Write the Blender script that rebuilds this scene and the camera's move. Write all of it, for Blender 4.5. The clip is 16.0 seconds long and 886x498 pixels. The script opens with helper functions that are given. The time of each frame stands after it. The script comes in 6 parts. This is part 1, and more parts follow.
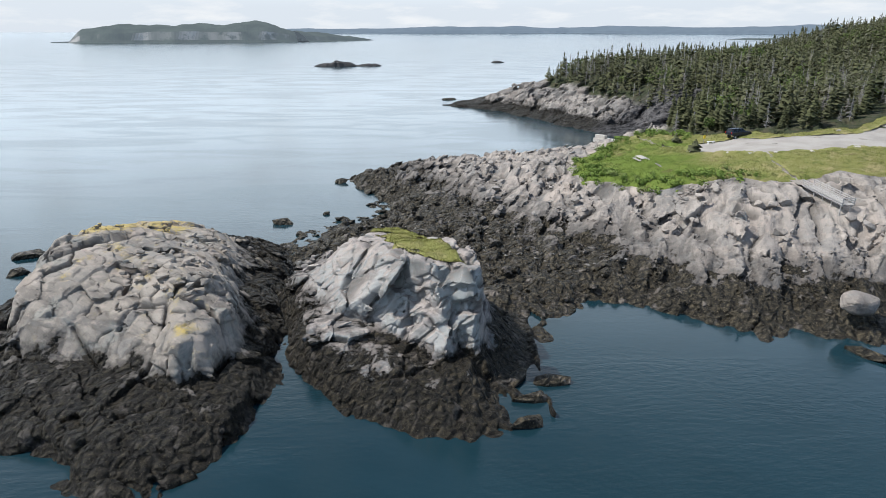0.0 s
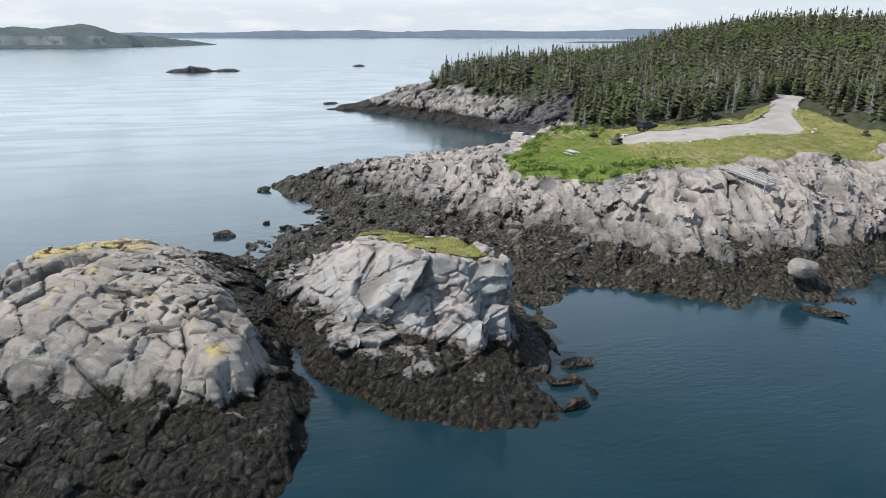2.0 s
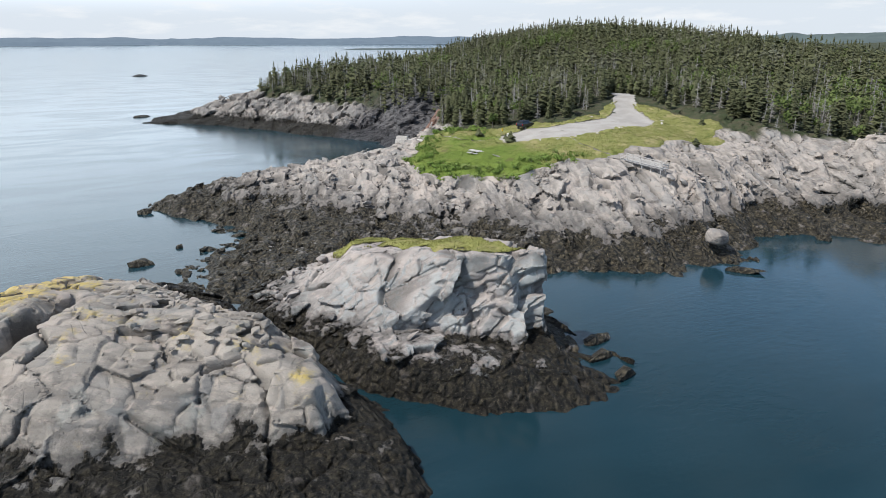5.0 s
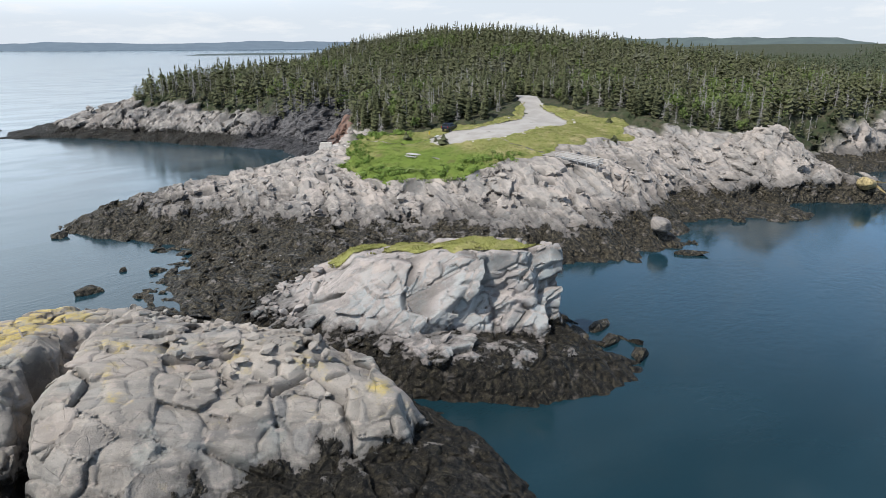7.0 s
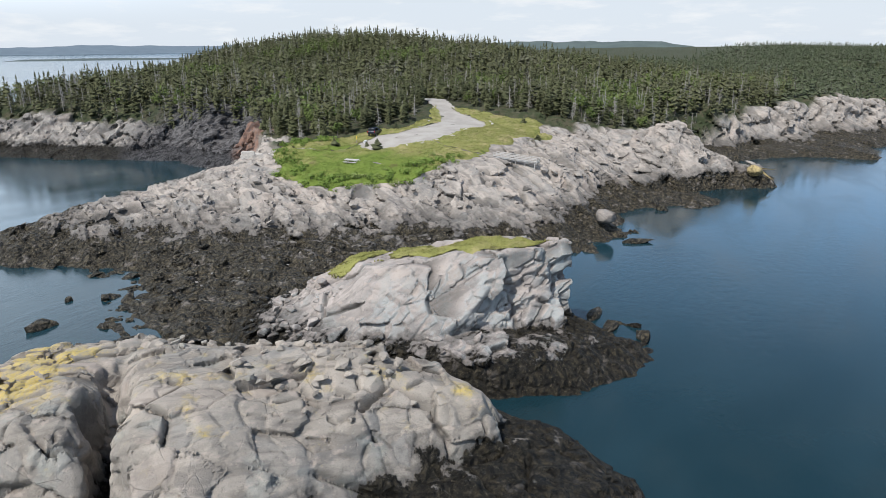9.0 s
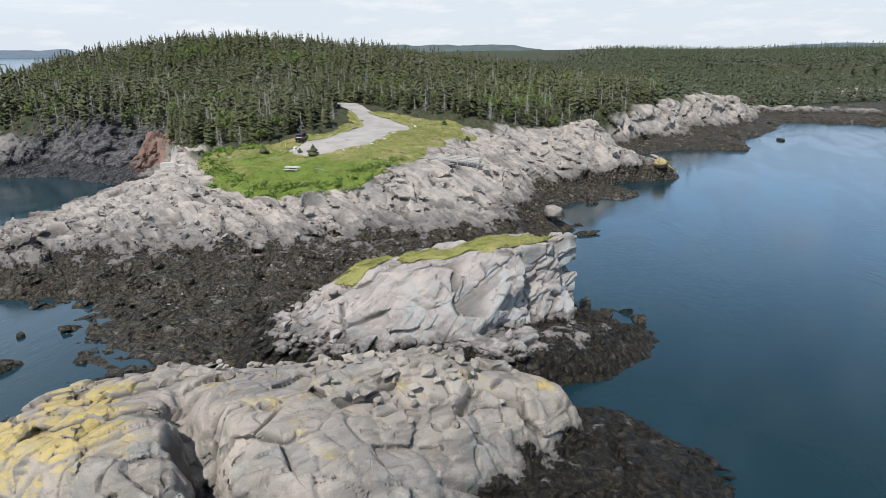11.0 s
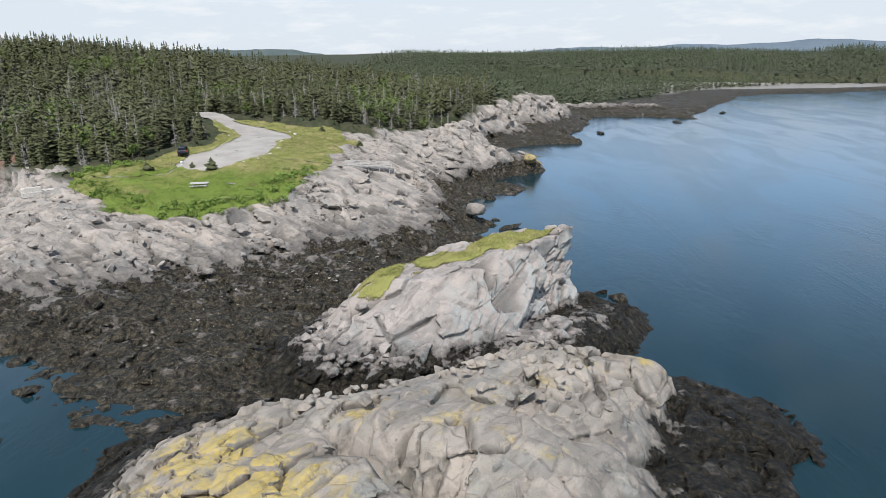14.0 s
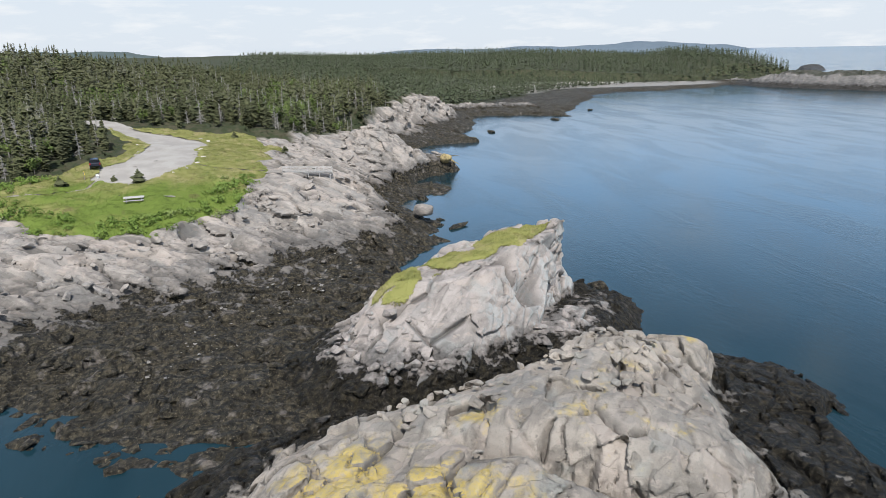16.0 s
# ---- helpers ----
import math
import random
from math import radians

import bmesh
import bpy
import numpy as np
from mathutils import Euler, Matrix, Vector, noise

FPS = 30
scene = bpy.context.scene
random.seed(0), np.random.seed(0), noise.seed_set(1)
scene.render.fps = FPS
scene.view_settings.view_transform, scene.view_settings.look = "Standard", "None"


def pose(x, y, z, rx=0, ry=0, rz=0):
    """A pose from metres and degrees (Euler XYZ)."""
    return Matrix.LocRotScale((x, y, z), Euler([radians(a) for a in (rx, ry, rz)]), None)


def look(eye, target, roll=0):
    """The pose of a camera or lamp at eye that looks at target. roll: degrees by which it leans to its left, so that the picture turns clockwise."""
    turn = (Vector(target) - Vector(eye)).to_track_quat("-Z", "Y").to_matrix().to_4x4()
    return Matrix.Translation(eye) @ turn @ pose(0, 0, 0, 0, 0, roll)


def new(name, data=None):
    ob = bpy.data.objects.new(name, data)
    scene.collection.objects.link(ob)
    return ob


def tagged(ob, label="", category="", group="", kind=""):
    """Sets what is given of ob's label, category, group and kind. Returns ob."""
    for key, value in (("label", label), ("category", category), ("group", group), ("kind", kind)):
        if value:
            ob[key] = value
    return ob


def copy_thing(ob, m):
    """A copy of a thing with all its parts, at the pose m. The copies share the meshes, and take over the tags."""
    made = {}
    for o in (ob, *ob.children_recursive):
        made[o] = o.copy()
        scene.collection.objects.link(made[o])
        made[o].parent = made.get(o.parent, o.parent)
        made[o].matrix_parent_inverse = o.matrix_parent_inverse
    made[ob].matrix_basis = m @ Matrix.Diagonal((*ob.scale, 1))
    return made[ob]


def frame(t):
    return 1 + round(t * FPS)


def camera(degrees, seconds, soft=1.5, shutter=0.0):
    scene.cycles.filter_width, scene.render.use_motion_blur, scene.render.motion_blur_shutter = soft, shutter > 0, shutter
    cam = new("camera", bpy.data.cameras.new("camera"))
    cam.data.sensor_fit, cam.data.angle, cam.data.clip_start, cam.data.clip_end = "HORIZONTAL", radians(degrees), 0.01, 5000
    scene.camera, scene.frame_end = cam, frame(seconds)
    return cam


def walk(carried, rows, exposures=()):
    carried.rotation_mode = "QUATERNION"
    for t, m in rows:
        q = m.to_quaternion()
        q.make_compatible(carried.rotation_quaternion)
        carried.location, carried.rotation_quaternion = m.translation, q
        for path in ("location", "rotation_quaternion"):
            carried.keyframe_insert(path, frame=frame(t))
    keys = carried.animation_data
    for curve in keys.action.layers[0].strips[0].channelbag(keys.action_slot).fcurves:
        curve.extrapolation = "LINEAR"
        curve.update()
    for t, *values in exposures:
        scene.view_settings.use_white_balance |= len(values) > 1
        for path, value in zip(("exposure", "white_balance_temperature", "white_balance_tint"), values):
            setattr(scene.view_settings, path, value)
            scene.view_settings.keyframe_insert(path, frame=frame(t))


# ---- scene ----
cam = camera(68.5, 16.0, soft=0.8)
METRES, EYE, TILT, LEAN, TURN = 130.0, 32.2, -18.5, 0.0, 0.0
ROWS = [
    (0.0, 0.0, 0.0, 0.0, 0.0, 0.0, -0.0),
    (0.5, -0.0308, -0.0001, -0.0009, -3.07, 0.05, 1.05),
    (1.0, -0.0613, 0.0014, -0.0015, -6.12, 0.04, 2.08),
    (1.5, -0.092, 0.0043, -0.0013, -9.2, 0.0, 3.09),
    (2.0, -0.1222, 0.0087, -0.0005, -12.26, -0.12, 4.12),
    (2.5, -0.1522, 0.0147, 0.0009, -15.32, -0.29, 5.11),
    (3.0, -0.1817, 0.0221, 0.0028, -18.29, -0.5, 6.08),
    (3.5, -0.2108, 0.0311, 0.0053, -21.33, -0.72, 7.06),
    (4.0, -0.2394, 0.0416, 0.0086, -24.4, -1.03, 8.0),
    (6.5, -0.3709, 0.1159, 0.0328, -39.68, -3.25, 12.36),
    (7.0, -0.3945, 0.1347, 0.0395, -42.81, -3.86, 13.14),
    (7.5, -0.4169, 0.1549, 0.0466, -45.95, -4.51, 13.89),
    (8.0, -0.4381, 0.1763, 0.0541, -49.06, -5.2, 14.58),
    (8.5, -0.458, 0.1989, 0.0619, -52.23, -5.95, 15.25),
    (9.0, -0.4764, 0.2225, 0.0701, -55.42, -6.72, 15.88),
    (11.5, -0.5452, 0.3524, 0.1146, -71.2, -11.02, 18.23),
    (12.0, -0.5548, 0.3807, 0.1247, -74.49, -12.0, 18.56),
    (12.5, -0.5627, 0.4098, 0.1349, -77.74, -12.99, 18.82),
    (13.0, -0.5688, 0.4395, 0.1451, -81.02, -13.99, 19.03),
    (13.5, -0.5732, 0.4697, 0.1555, -84.38, -15.05, 19.2),
    (14.0, -0.5759, 0.5004, 0.166, -87.76, -16.08, 19.31),
    (14.5, -0.5765, 0.5313, 0.1767, -91.1, -17.16, 19.35),
    (15.0, -0.5753, 0.5626, 0.1875, -94.5, -18.24, 19.34),
    (15.5, -0.5721, 0.594, 0.1984, -97.95, -19.33, 19.26),
    (16.0, -0.5668, 0.6254, 0.2091, -101.42, -20.43, 19.12),
]
walk(cam, [(t, pose(0, 0, EYE, TILT, LEAN, TURN) @ pose(METRES * x, METRES * y, METRES * z, 90 + pitch, roll, yaw)) for t, x, y, z, yaw, pitch, roll in ROWS])

# ---- world and sun ----
world = bpy.data.worlds.new("sky")
scene.world = world
world.use_nodes = True
wn, wl = world.node_tree.nodes, world.node_tree.links
SUN_TO = Vector((-0.58, 0.05, 0.81)).normalized()
sky = wn.new("ShaderNodeTexSky")
sky.sky_type = "NISHITA"
sky.sun_disc = False
sky.sun_elevation = math.asin(SUN_TO.z)
sky.sun_rotation = math.atan2(SUN_TO.x, SUN_TO.y)
sky.air_density, sky.dust_density, sky.ozone_density = 1.0, 0.6, 1.0
wn["Background"].inputs["Strength"].default_value = 0.13
# summer haze low down, and thin fair-weather cloud
tc = wn.new("ShaderNodeTexCoord")
sp = wn.new("ShaderNodeSeparateXYZ")
wl.new(tc.outputs["Generated"], sp.inputs[0])
hz = wn.new("ShaderNodeMapRange")
hz.interpolation_type = "SMOOTHERSTEP"
wl.new(sp.outputs[2], hz.inputs[0])
hz.inputs[1].default_value, hz.inputs[2].default_value, hz.inputs[3].default_value, hz.inputs[4].default_value = 0.0, 0.60, 0.94, 0.0
hm = wn.new("ShaderNodeMix")
hm.data_type = "RGBA"
wl.new(hz.outputs[0], hm.inputs["Factor"])
wl.new(sky.outputs["Color"], hm.inputs[6])
ht = wn.new("ShaderNodeValToRGB")
ht.color_ramp.elements[0].position, ht.color_ramp.elements[0].color = 0.07, (0.432, 0.476, 0.532, 1)
ht.color_ramp.elements[1].position, ht.color_ramp.elements[1].color = 0.20, (0.41, 0.70, 1.12, 1)
wl.new(sp.outputs[2], ht.inputs["Fac"])
hs = wn.new("ShaderNodeVectorMath")
hs.operation = "SCALE"
hs.inputs["Scale"].default_value = 13.0
wl.new(ht.outputs["Color"], hs.inputs[0])
wl.new(hs.outputs["Vector"], hm.inputs[7])
# unseen bright veil of high cloud, added west and north to brighten the sea
dt = wn.new("ShaderNodeVectorMath")
dt.operation = "DOT_PRODUCT"
wl.new(tc.outputs["Generated"], dt.inputs[0])
dt.inputs[1].default_value = (-0.62, 0.72, 0.30)
vl = wn.new("ShaderNodeMapRange")
vl.interpolation_type = "SMOOTHERSTEP"
wl.new(dt.outputs["Value"], vl.inputs[0])
vl.inputs[1].default_value, vl.inputs[2].default_value, vl.inputs[3].default_value, vl.inputs[4].default_value = -0.1, 0.90, 0.0, 0.97
lo = wn.new("ShaderNodeMapRange")
lo.interpolation_type = "SMOOTHSTEP"
wl.new(sp.outputs[2], lo.inputs[0])
lo.inputs[1].default_value, lo.inputs[2].default_value = 0.03, 0.12
hi = wn.new("ShaderNodeMapRange")
hi.interpolation_type = "SMOOTHSTEP"
wl.new(sp.outputs[2], hi.inputs[0])
hi.inputs[1].default_value, hi.inputs[2].default_value, hi.inputs[3].default_value, hi.inputs[4].default_value = 0.30, 0.62, 1.0, 0.0
lh = wn.new("ShaderNodeMath")
lh.operation = "MULTIPLY"
wl.new(lo.outputs[0], lh.inputs[0])
wl.new(hi.outputs[0], lh.inputs[1])
vm = wn.new("ShaderNodeMath")
vm.operation = "MULTIPLY"
wl.new(vl.outputs[0], vm.inputs[0])
wl.new(lh.outputs[0], vm.inputs[1])
vx = wn.new("ShaderNodeMix")
vx.data_type = "RGBA"
wl.new(vm.outputs[0], vx.inputs["Factor"])
wl.new(hm.outputs[2], vx.inputs[6])
vx.inputs[7].default_value = (12.4, 14.3, 16.2, 1)
mp = wn.new("ShaderNodeMapping")
mp.inputs["Scale"].default_value = (3.0, 3.0, 15.0)
wl.new(tc.outputs["Generated"], mp.inputs["Vector"])
cl = wn.new("ShaderNodeTexNoise")
cl.inputs["Scale"].default_value = 3.4
cl.inputs["Detail"].default_value = 8
cl.inputs["Roughness"].default_value = 0.6
wl.new(mp.outputs["Vector"], cl.inputs["Vector"])
cr = wn.new("ShaderNodeValToRGB")
cr.color_ramp.elements[0].position, cr.color_ramp.elements[0].color = 0.50, (0, 0, 0, 1)
cr.color_ramp.elements[1].position, cr.color_ramp.elements[1].color = 0.72, (0.8, 0.8, 0.8, 1)
wl.new(cl.outputs["Fac"], cr.inputs["Fac"])
cm = wn.new("ShaderNodeMix")
cm.data_type = "RGBA"
wl.new(cr.outputs["Color"], cm.inputs["Factor"])
wl.new(vx.outputs[2], cm.inputs[6])
cm.inputs[7].default_value = (7.0, 7.2, 7.4, 1)
wl.new(cm.outputs[2], wn["Background"].inputs["Color"])

sun = new("sun", bpy.data.lights.new("sun", "SUN"))
sun.data.energy, sun.data.angle, sun.data.color = 4.9, radians(0.53), (1.0, 0.985, 0.965)
sun.matrix_world = look(SUN_TO * 200, (0, 0, 0))

# ---- numeric helpers ----


def rnd(ix, iy, k):
    """Repeatable random numbers in 0..1 for whole-number lattices."""
    h = (ix.astype(np.int64) * 374761393 + iy.astype(np.int64) * 668265263 + k * 974634777) & 0xFFFFFFFF
    h = ((h ^ (h >> 13)) * 1274126177) & 0xFFFFFFFF
    h = ((h ^ (h >> 16)) * 2246822519) & 0xFFFFFFFF
    return ((h ^ (h >> 15)) & 0xFFFFFF) / 16777216.0


def sstep(a, b, x):
    t = np.clip((x - a) / (b - a), 0, 1)
    return t * t * (3 - 2 * t)


def value_noise(x, y, k):
    ix, iy = np.floor(x), np.floor(y)
    fx, fy = x - ix, y - iy
    fx, fy = fx * fx * (3 - 2 * fx), fy * fy * (3 - 2 * fy)
    a, b = rnd(ix, iy, k), rnd(ix + 1, iy, k)
    c, d = rnd(ix, iy + 1, k), rnd(ix + 1, iy + 1, k)
    return (a + (b - a) * fx) * (1 - fy) + (c + (d - c) * fx) * fy - 0.5


def fbm(x, y, size, k, octaves=4, gain=0.5):
    s, amp = 0.0, 1.0
    for o in range(octaves):
        s = s + amp * value_noise(x / size * 2 ** o + 17.3 * o, y / size * 2 ** o - 9.1 * o, k + o)
        amp *= gain
    return s


def facets(x, y, size, aspect, angle, k, tilt=0.5, lean=0.0):
    """Broken rock: cells with their own level and tilt. Returns relief in units of the cell size, and the width to the nearest joint."""
    a = radians(angle)
    u = (x * math.cos(a) + y * math.sin(a)) / (size * aspect)
    v = (-x * math.sin(a) + y * math.cos(a)) / size
    iu, iv = np.floor(u), np.floor(v)
    d1 = np.full(u.shape, 9.0)
    d2 = np.full(u.shape, 9.0)
    rel = np.zeros(u.shape)
    for du in (-1, 0, 1):
        for dv in (-1, 0, 1):
            cu, cv = iu + du, iv + dv
            pu, pv = cu + 0.1 + 0.8 * rnd(cu, cv, k), cv + 0.1 + 0.8 * rnd(cu, cv, k + 1)
            ou, ov = u - pu, v - pv
            d = np.maximum(np.abs(ou) * 0.9 + np.abs(ov) * 0.35, np.abs(ov) * 0.9 + np.abs(ou) * 0.35)
            r = (rnd(cu, cv, k + 2) - 0.5) + tilt * ((rnd(cu, cv, k + 3) - 0.5) * 2 * ou + (rnd(cu, cv, k + 4) - 0.5 + lean) * 2 * ov)
            near = d < d1
            d2 = np.where(near, d1, np.minimum(d2, d))
            rel = np.where(near, r, rel)
            d1 = np.where(near, d, d1)
    return rel, d2 - d1


def dist_poly(x, y, poly, closed=True):
    """Distance to a polygon (positive inside) or to an open line."""
    best = np.full(x.shape, 1e9)
    inside = np.zeros(x.shape, bool)
    n = len(poly)
    for i in range(n if closed else n - 1):
        (x0, y0), (x1, y1) = poly[i], poly[(i + 1) % n]
        ex, ey = x1 - x0, y1 - y0
        t = np.clip(((x - x0) * ex + (y - y0) * ey) / (ex * ex + ey * ey), 0, 1)
        best = np.minimum(best, (x - x0 - t * ex) ** 2 + (y - y0 - t * ey) ** 2)
        if closed and y0 != y1:
            cross = ((y0 > y) != (y1 > y)) & (x < (x1 - x0) * (y - y0) / (y1 - y0) + x0)
            inside ^= cross
    best = np.sqrt(best)
    return np.where(inside, best, -best) if closed else best


def hill(x, y, levels, top, reach, skirt=0.35):
    """Height by contour lines, outermost first: [(z, polygon), ...]; over the last it swells by top."""
    d = [dist_poly(x, y, p) for _, p in levels]
    z = [a for a, _ in levels]
    h = z[0] + skirt * np.minimum(d[0], 0)
    for i in range(len(z)):
        if i + 1 < len(z):
            lift = z[i] + (z[i + 1] - z[i]) * np.clip(d[i] / (d[i] + np.maximum(-d[i + 1], 0) + 1e-6), 0, 1)
        else:
            lift = z[i] + top * (1 - np.exp(-np.maximum(d[i], 0) / reach))
        h = np.where(d[i] > 0, np.maximum(h, lift), h)
    return h


# ---- contour lines of the place ----
OUT_0 = [(-15.5, 56), (-16.5, 51), (-16.5, 46), (-18, 41), (-22, 38.5), (-27, 39.5), (-30, 43), (-34, 43.5), (-37.5, 43), (-41, 47), (-46, 51), (-50, 57),
         (-53, 65), (-55, 75), (-54, 85), (-52, 92), (-46, 98), (-38, 100), (-30, 99), (-24, 96), (-21, 88), (-20, 78), (-18.5, 70), (-17, 63)]
OUT_1 = [(-17, 57), (-18, 51), (-18.5, 46), (-21.5, 42.5), (-27, 42.5), (-31, 45), (-36, 45.5), (-40, 49), (-46, 54), (-50, 61), (-52, 74), (-51.5, 85),
         (-48.5, 92), (-40, 97), (-31, 96), (-25, 92), (-22.5, 84), (-22, 76), (-20, 69), (-18.5, 63)]
OUT_2 = [(-19.3, 58), (-20.8, 52), (-23.8, 50), (-28, 53.3), (-33, 55.5), (-38, 56), (-43, 57), (-47.5, 64), (-50, 74), (-49.5, 85), (-45.5, 91.5), (-37, 94), (-30, 91),
         (-26, 83), (-24.5, 76), (-22, 69), (-20, 63)]
OUT_3 = [(-20.8, 58), (-21.9, 53), (-24.2, 51.6), (-28, 56.2), (-34, 58.6), (-39, 58.8), (-44, 61.5), (-48.2, 73), (-47.6, 85), (-43, 89.5), (-36, 89.5), (-31, 84),
         (-27.5, 77), (-25, 70), (-21.8, 64)]
OUT_4 = [(-23, 63), (-25.8, 59.5), (-30, 61.5), (-35, 63), (-40, 62), (-44, 66), (-47.2, 76), (-46, 83), (-40, 80), (-35, 76), (-29, 71)]

CLEFT = [(-50, 60.5), (-47, 64.5), (-44.1, 68.3), (-42.6, 69.8), (-41.1, 71.8), (-39.1, 75.1), (-36.5, 77.3), (-33.6, 81.2)]

STACK_0 = [(-17, 63), (-15, 58.5), (-12, 54), (-9, 49.5), (-6, 48), (-2, 46.8), (3, 46.3), (6, 48), (6, 51), (5, 55), (6.5, 59), (8, 62), (8, 70), (3, 82),
           (-4, 91), (-12, 94), (-19, 90), (-21.5, 79), (-19, 70)]
STACK_1 = [(-16, 65), (-12.5, 57), (-9, 53.5), (-5, 52), (0, 51.5), (2.5, 52.5), (3, 56), (4.5, 60), (5, 66), (2, 77), (-4, 86), (-11, 89), (-18, 85), (-20, 77)]
STACK_2 = [(-14.0, 70), (-11.5, 63), (-8.3, 57.8), (-3, 56.6), (1.5, 55), (2.9, 57), (3.8, 61), (3, 68), (-1, 77), (-6, 84), (-11, 85), (-14.5, 82), (-15.8, 77)]
STACK_3 = [(-10.3, 73.5), (-9.8, 68), (-7.3, 61.5), (-4, 58.8), (-1, 57.7), (2.4, 56.4), (3.2, 60), (2.4, 66.5), (-2, 75), (-6.5, 81), (-8.8, 80.8), (-10, 78)]
STACK_4 = [(-8.8, 73), (-8, 66), (-5, 61), (-2, 59), (2.3, 57.1), (2.7, 60.5), (1.0, 66), (-3.5, 74), (-6.3, 78.5), (-8.2, 77.5)]
STACK_5 = [(-5, 68), (-4.5, 63), (-2, 60), (1.9, 57.8), (1.6, 61), (-0.5, 66), (-3, 70)]

HEAD_0 = [(-28, 99), (-26, 99), (-21, 102), (-17, 109), (-11, 117), (-11, 121), (-15, 130), (-18, 137), (-24, 146), (-21, 151), (-12, 161), (-4, 163), (10, 163),
          (24, 164), (42, 167), (54, 181), (56, 200), (80, 240), (150, 200), (150, 62), (135, 62), (118, 60), (110, 50), (107, 47), (95, 57), (87, 67), (84, 57), (80, 56),
          (70, 66), (62, 70), (50, 66), (54, 62.5), (46, 64), (38, 66), (35, 64.5), (29, 69.5), (25, 73), (19, 75), (13, 68), (14, 65), (13, 61.5), (9, 60), (0, 68),
          (-12, 62), (-15.5, 63.5), (-19, 74), (-22, 84), (-27, 92)]
HEAD_1 = [(-14, 143), (-8, 150), (4, 156), (20, 160), (43, 160), (57, 173), (63, 192), (84, 232), (146, 196), (146, 70), (125, 70), (113, 62), (110, 53), (105, 49.5), (97, 58.5),
          (90, 66), (80, 70), (70, 75), (60, 75), (50, 74), (42, 73), (35, 73), (29, 77), (24, 82), (22, 88), (18, 94), (12, 101.5), (6, 110), (0, 119), (-3, 126), (-10, 136)]
HEAD_2 = [(8, 132), (14, 142), (26, 150), (46, 154), (62, 170), (69, 190), (88, 224), (142, 190), (142, 77), (125, 77), (114, 72), (109, 65), (104, 59.5), (98, 62), (92, 74), (84, 79),
          (75, 80.5), (65, 80), (55, 79.5), (46, 82), (38, 84), (35, 90), (30, 97), (26, 103), (22, 110), (17, 120), (10, 127)]
HEAD_3 = [(38, 128), (42, 140), (48, 152), (60, 170), (72, 190), (94, 214), (138, 184), (138, 84), (115, 82), (110, 71), (105, 65), (99, 68), (92, 85), (80, 89), (70, 87.5), (60, 87), (54, 85.5),
          (48, 90), (42, 95), (36, 102), (31, 108), (33, 118)]
HEAD_4 = [(56, 125), (62, 140), (70, 165), (82, 186), (100, 204), (132, 176), (132, 92), (112, 92), (98, 92), (85, 100), (72, 96), (60, 102), (52, 112)]
HEAD_5 = [(84, 128), (84, 150), (96, 180), (120, 170), (128, 110), (105, 108), (92, 116)]

POINT_0 = [(54, 186), (55, 203), (50, 218), (45, 232), (38, 247), (28, 266), (20, 284), (6, 297), (-2, 306), (6, 322), (30, 345), (80, 370), (180, 380), (230, 250), (150, 150), (70, 190)]
POINT_1 = [(61, 190), (63, 207), (58, 225), (51, 240), (42, 255), (35, 270), (28, 284), (18, 298), (24, 316), (46, 334), (90, 352), (170, 362), (215, 250), (140, 160), (72, 196)]
POINT_2 = [(64, 200), (68, 214), (64, 228), (58, 240), (50, 254), (44, 266), (38, 278), (34, 292), (42, 310), (60, 322), (100, 338), (160, 345), (200, 250), (135, 175), (76, 200)]
POINT_3 = [(74, 206), (76, 220), (72, 234), (66, 246), (58, 260), (52, 274), (50, 290), (62, 306), (110, 325), (150, 330), (190, 250), (130, 185), (86, 202)]

COAST = [(100, 70), (118, 60), (135, 63), (150, 51), (162, 42), (166, 31), (188, 33), (202, 19), (230, 12), (259, 10), (258, -20), (248, -38), (278, -48), (330, -85), (390, -116),
         (415, -150), (420, -190), (440, -240), (471, -280), (453, -288), (400, -296), (340, -312), (318, -325), (345, -345), (430, -372), (700, -520), (1600, -900), (2600, 300), (1800, 1500),
         (500, 900), (120, 420), (100, 330), (100, 200)]


LAWN = [(24, 112), (23, 120), (26, 127), (32, 133), (37, 138), (44, 143), (50, 139), (53, 133), (60, 129), (70, 127), (78, 127), (86, 133), (96, 136), (99, 129), (94, 119),
        (96, 108), (95, 100), (88, 97), (82, 94.5), (74, 95), (66, 95), (60, 97), (54, 94), (50, 94.5), (45, 98), (40, 97.5), (36, 100), (31, 102), (28, 105)]


def outcrop_height(x, y):
    wx, wy = x + 1.6 * fbm(x, y, 7, 11, 3), y + 1.6 * fbm(x, y, 7, 15, 3)
    h = hill(wx, wy, [(0, OUT_0), (1.9, OUT_1), (3.0, OUT_2), (6.2, OUT_3), (8.1, OUT_4)], 1.5, 5)
    g = dist_poly(wx, wy, CLEFT, closed=False)
    h = h - 5.0 * np.exp(-(g / 1.1) ** 2) * sstep(80, 70, wy) - 0.7 * np.exp(-(g / 0.8) ** 2)
    return h


def stack_roof(x, y):
    return 11.3 - 0.145 * (y - 58) + 0.55 * np.exp(-((y - 65) / 4.0) ** 2) + 0.5 * fbm(x, y, 4.0, 783, 3)


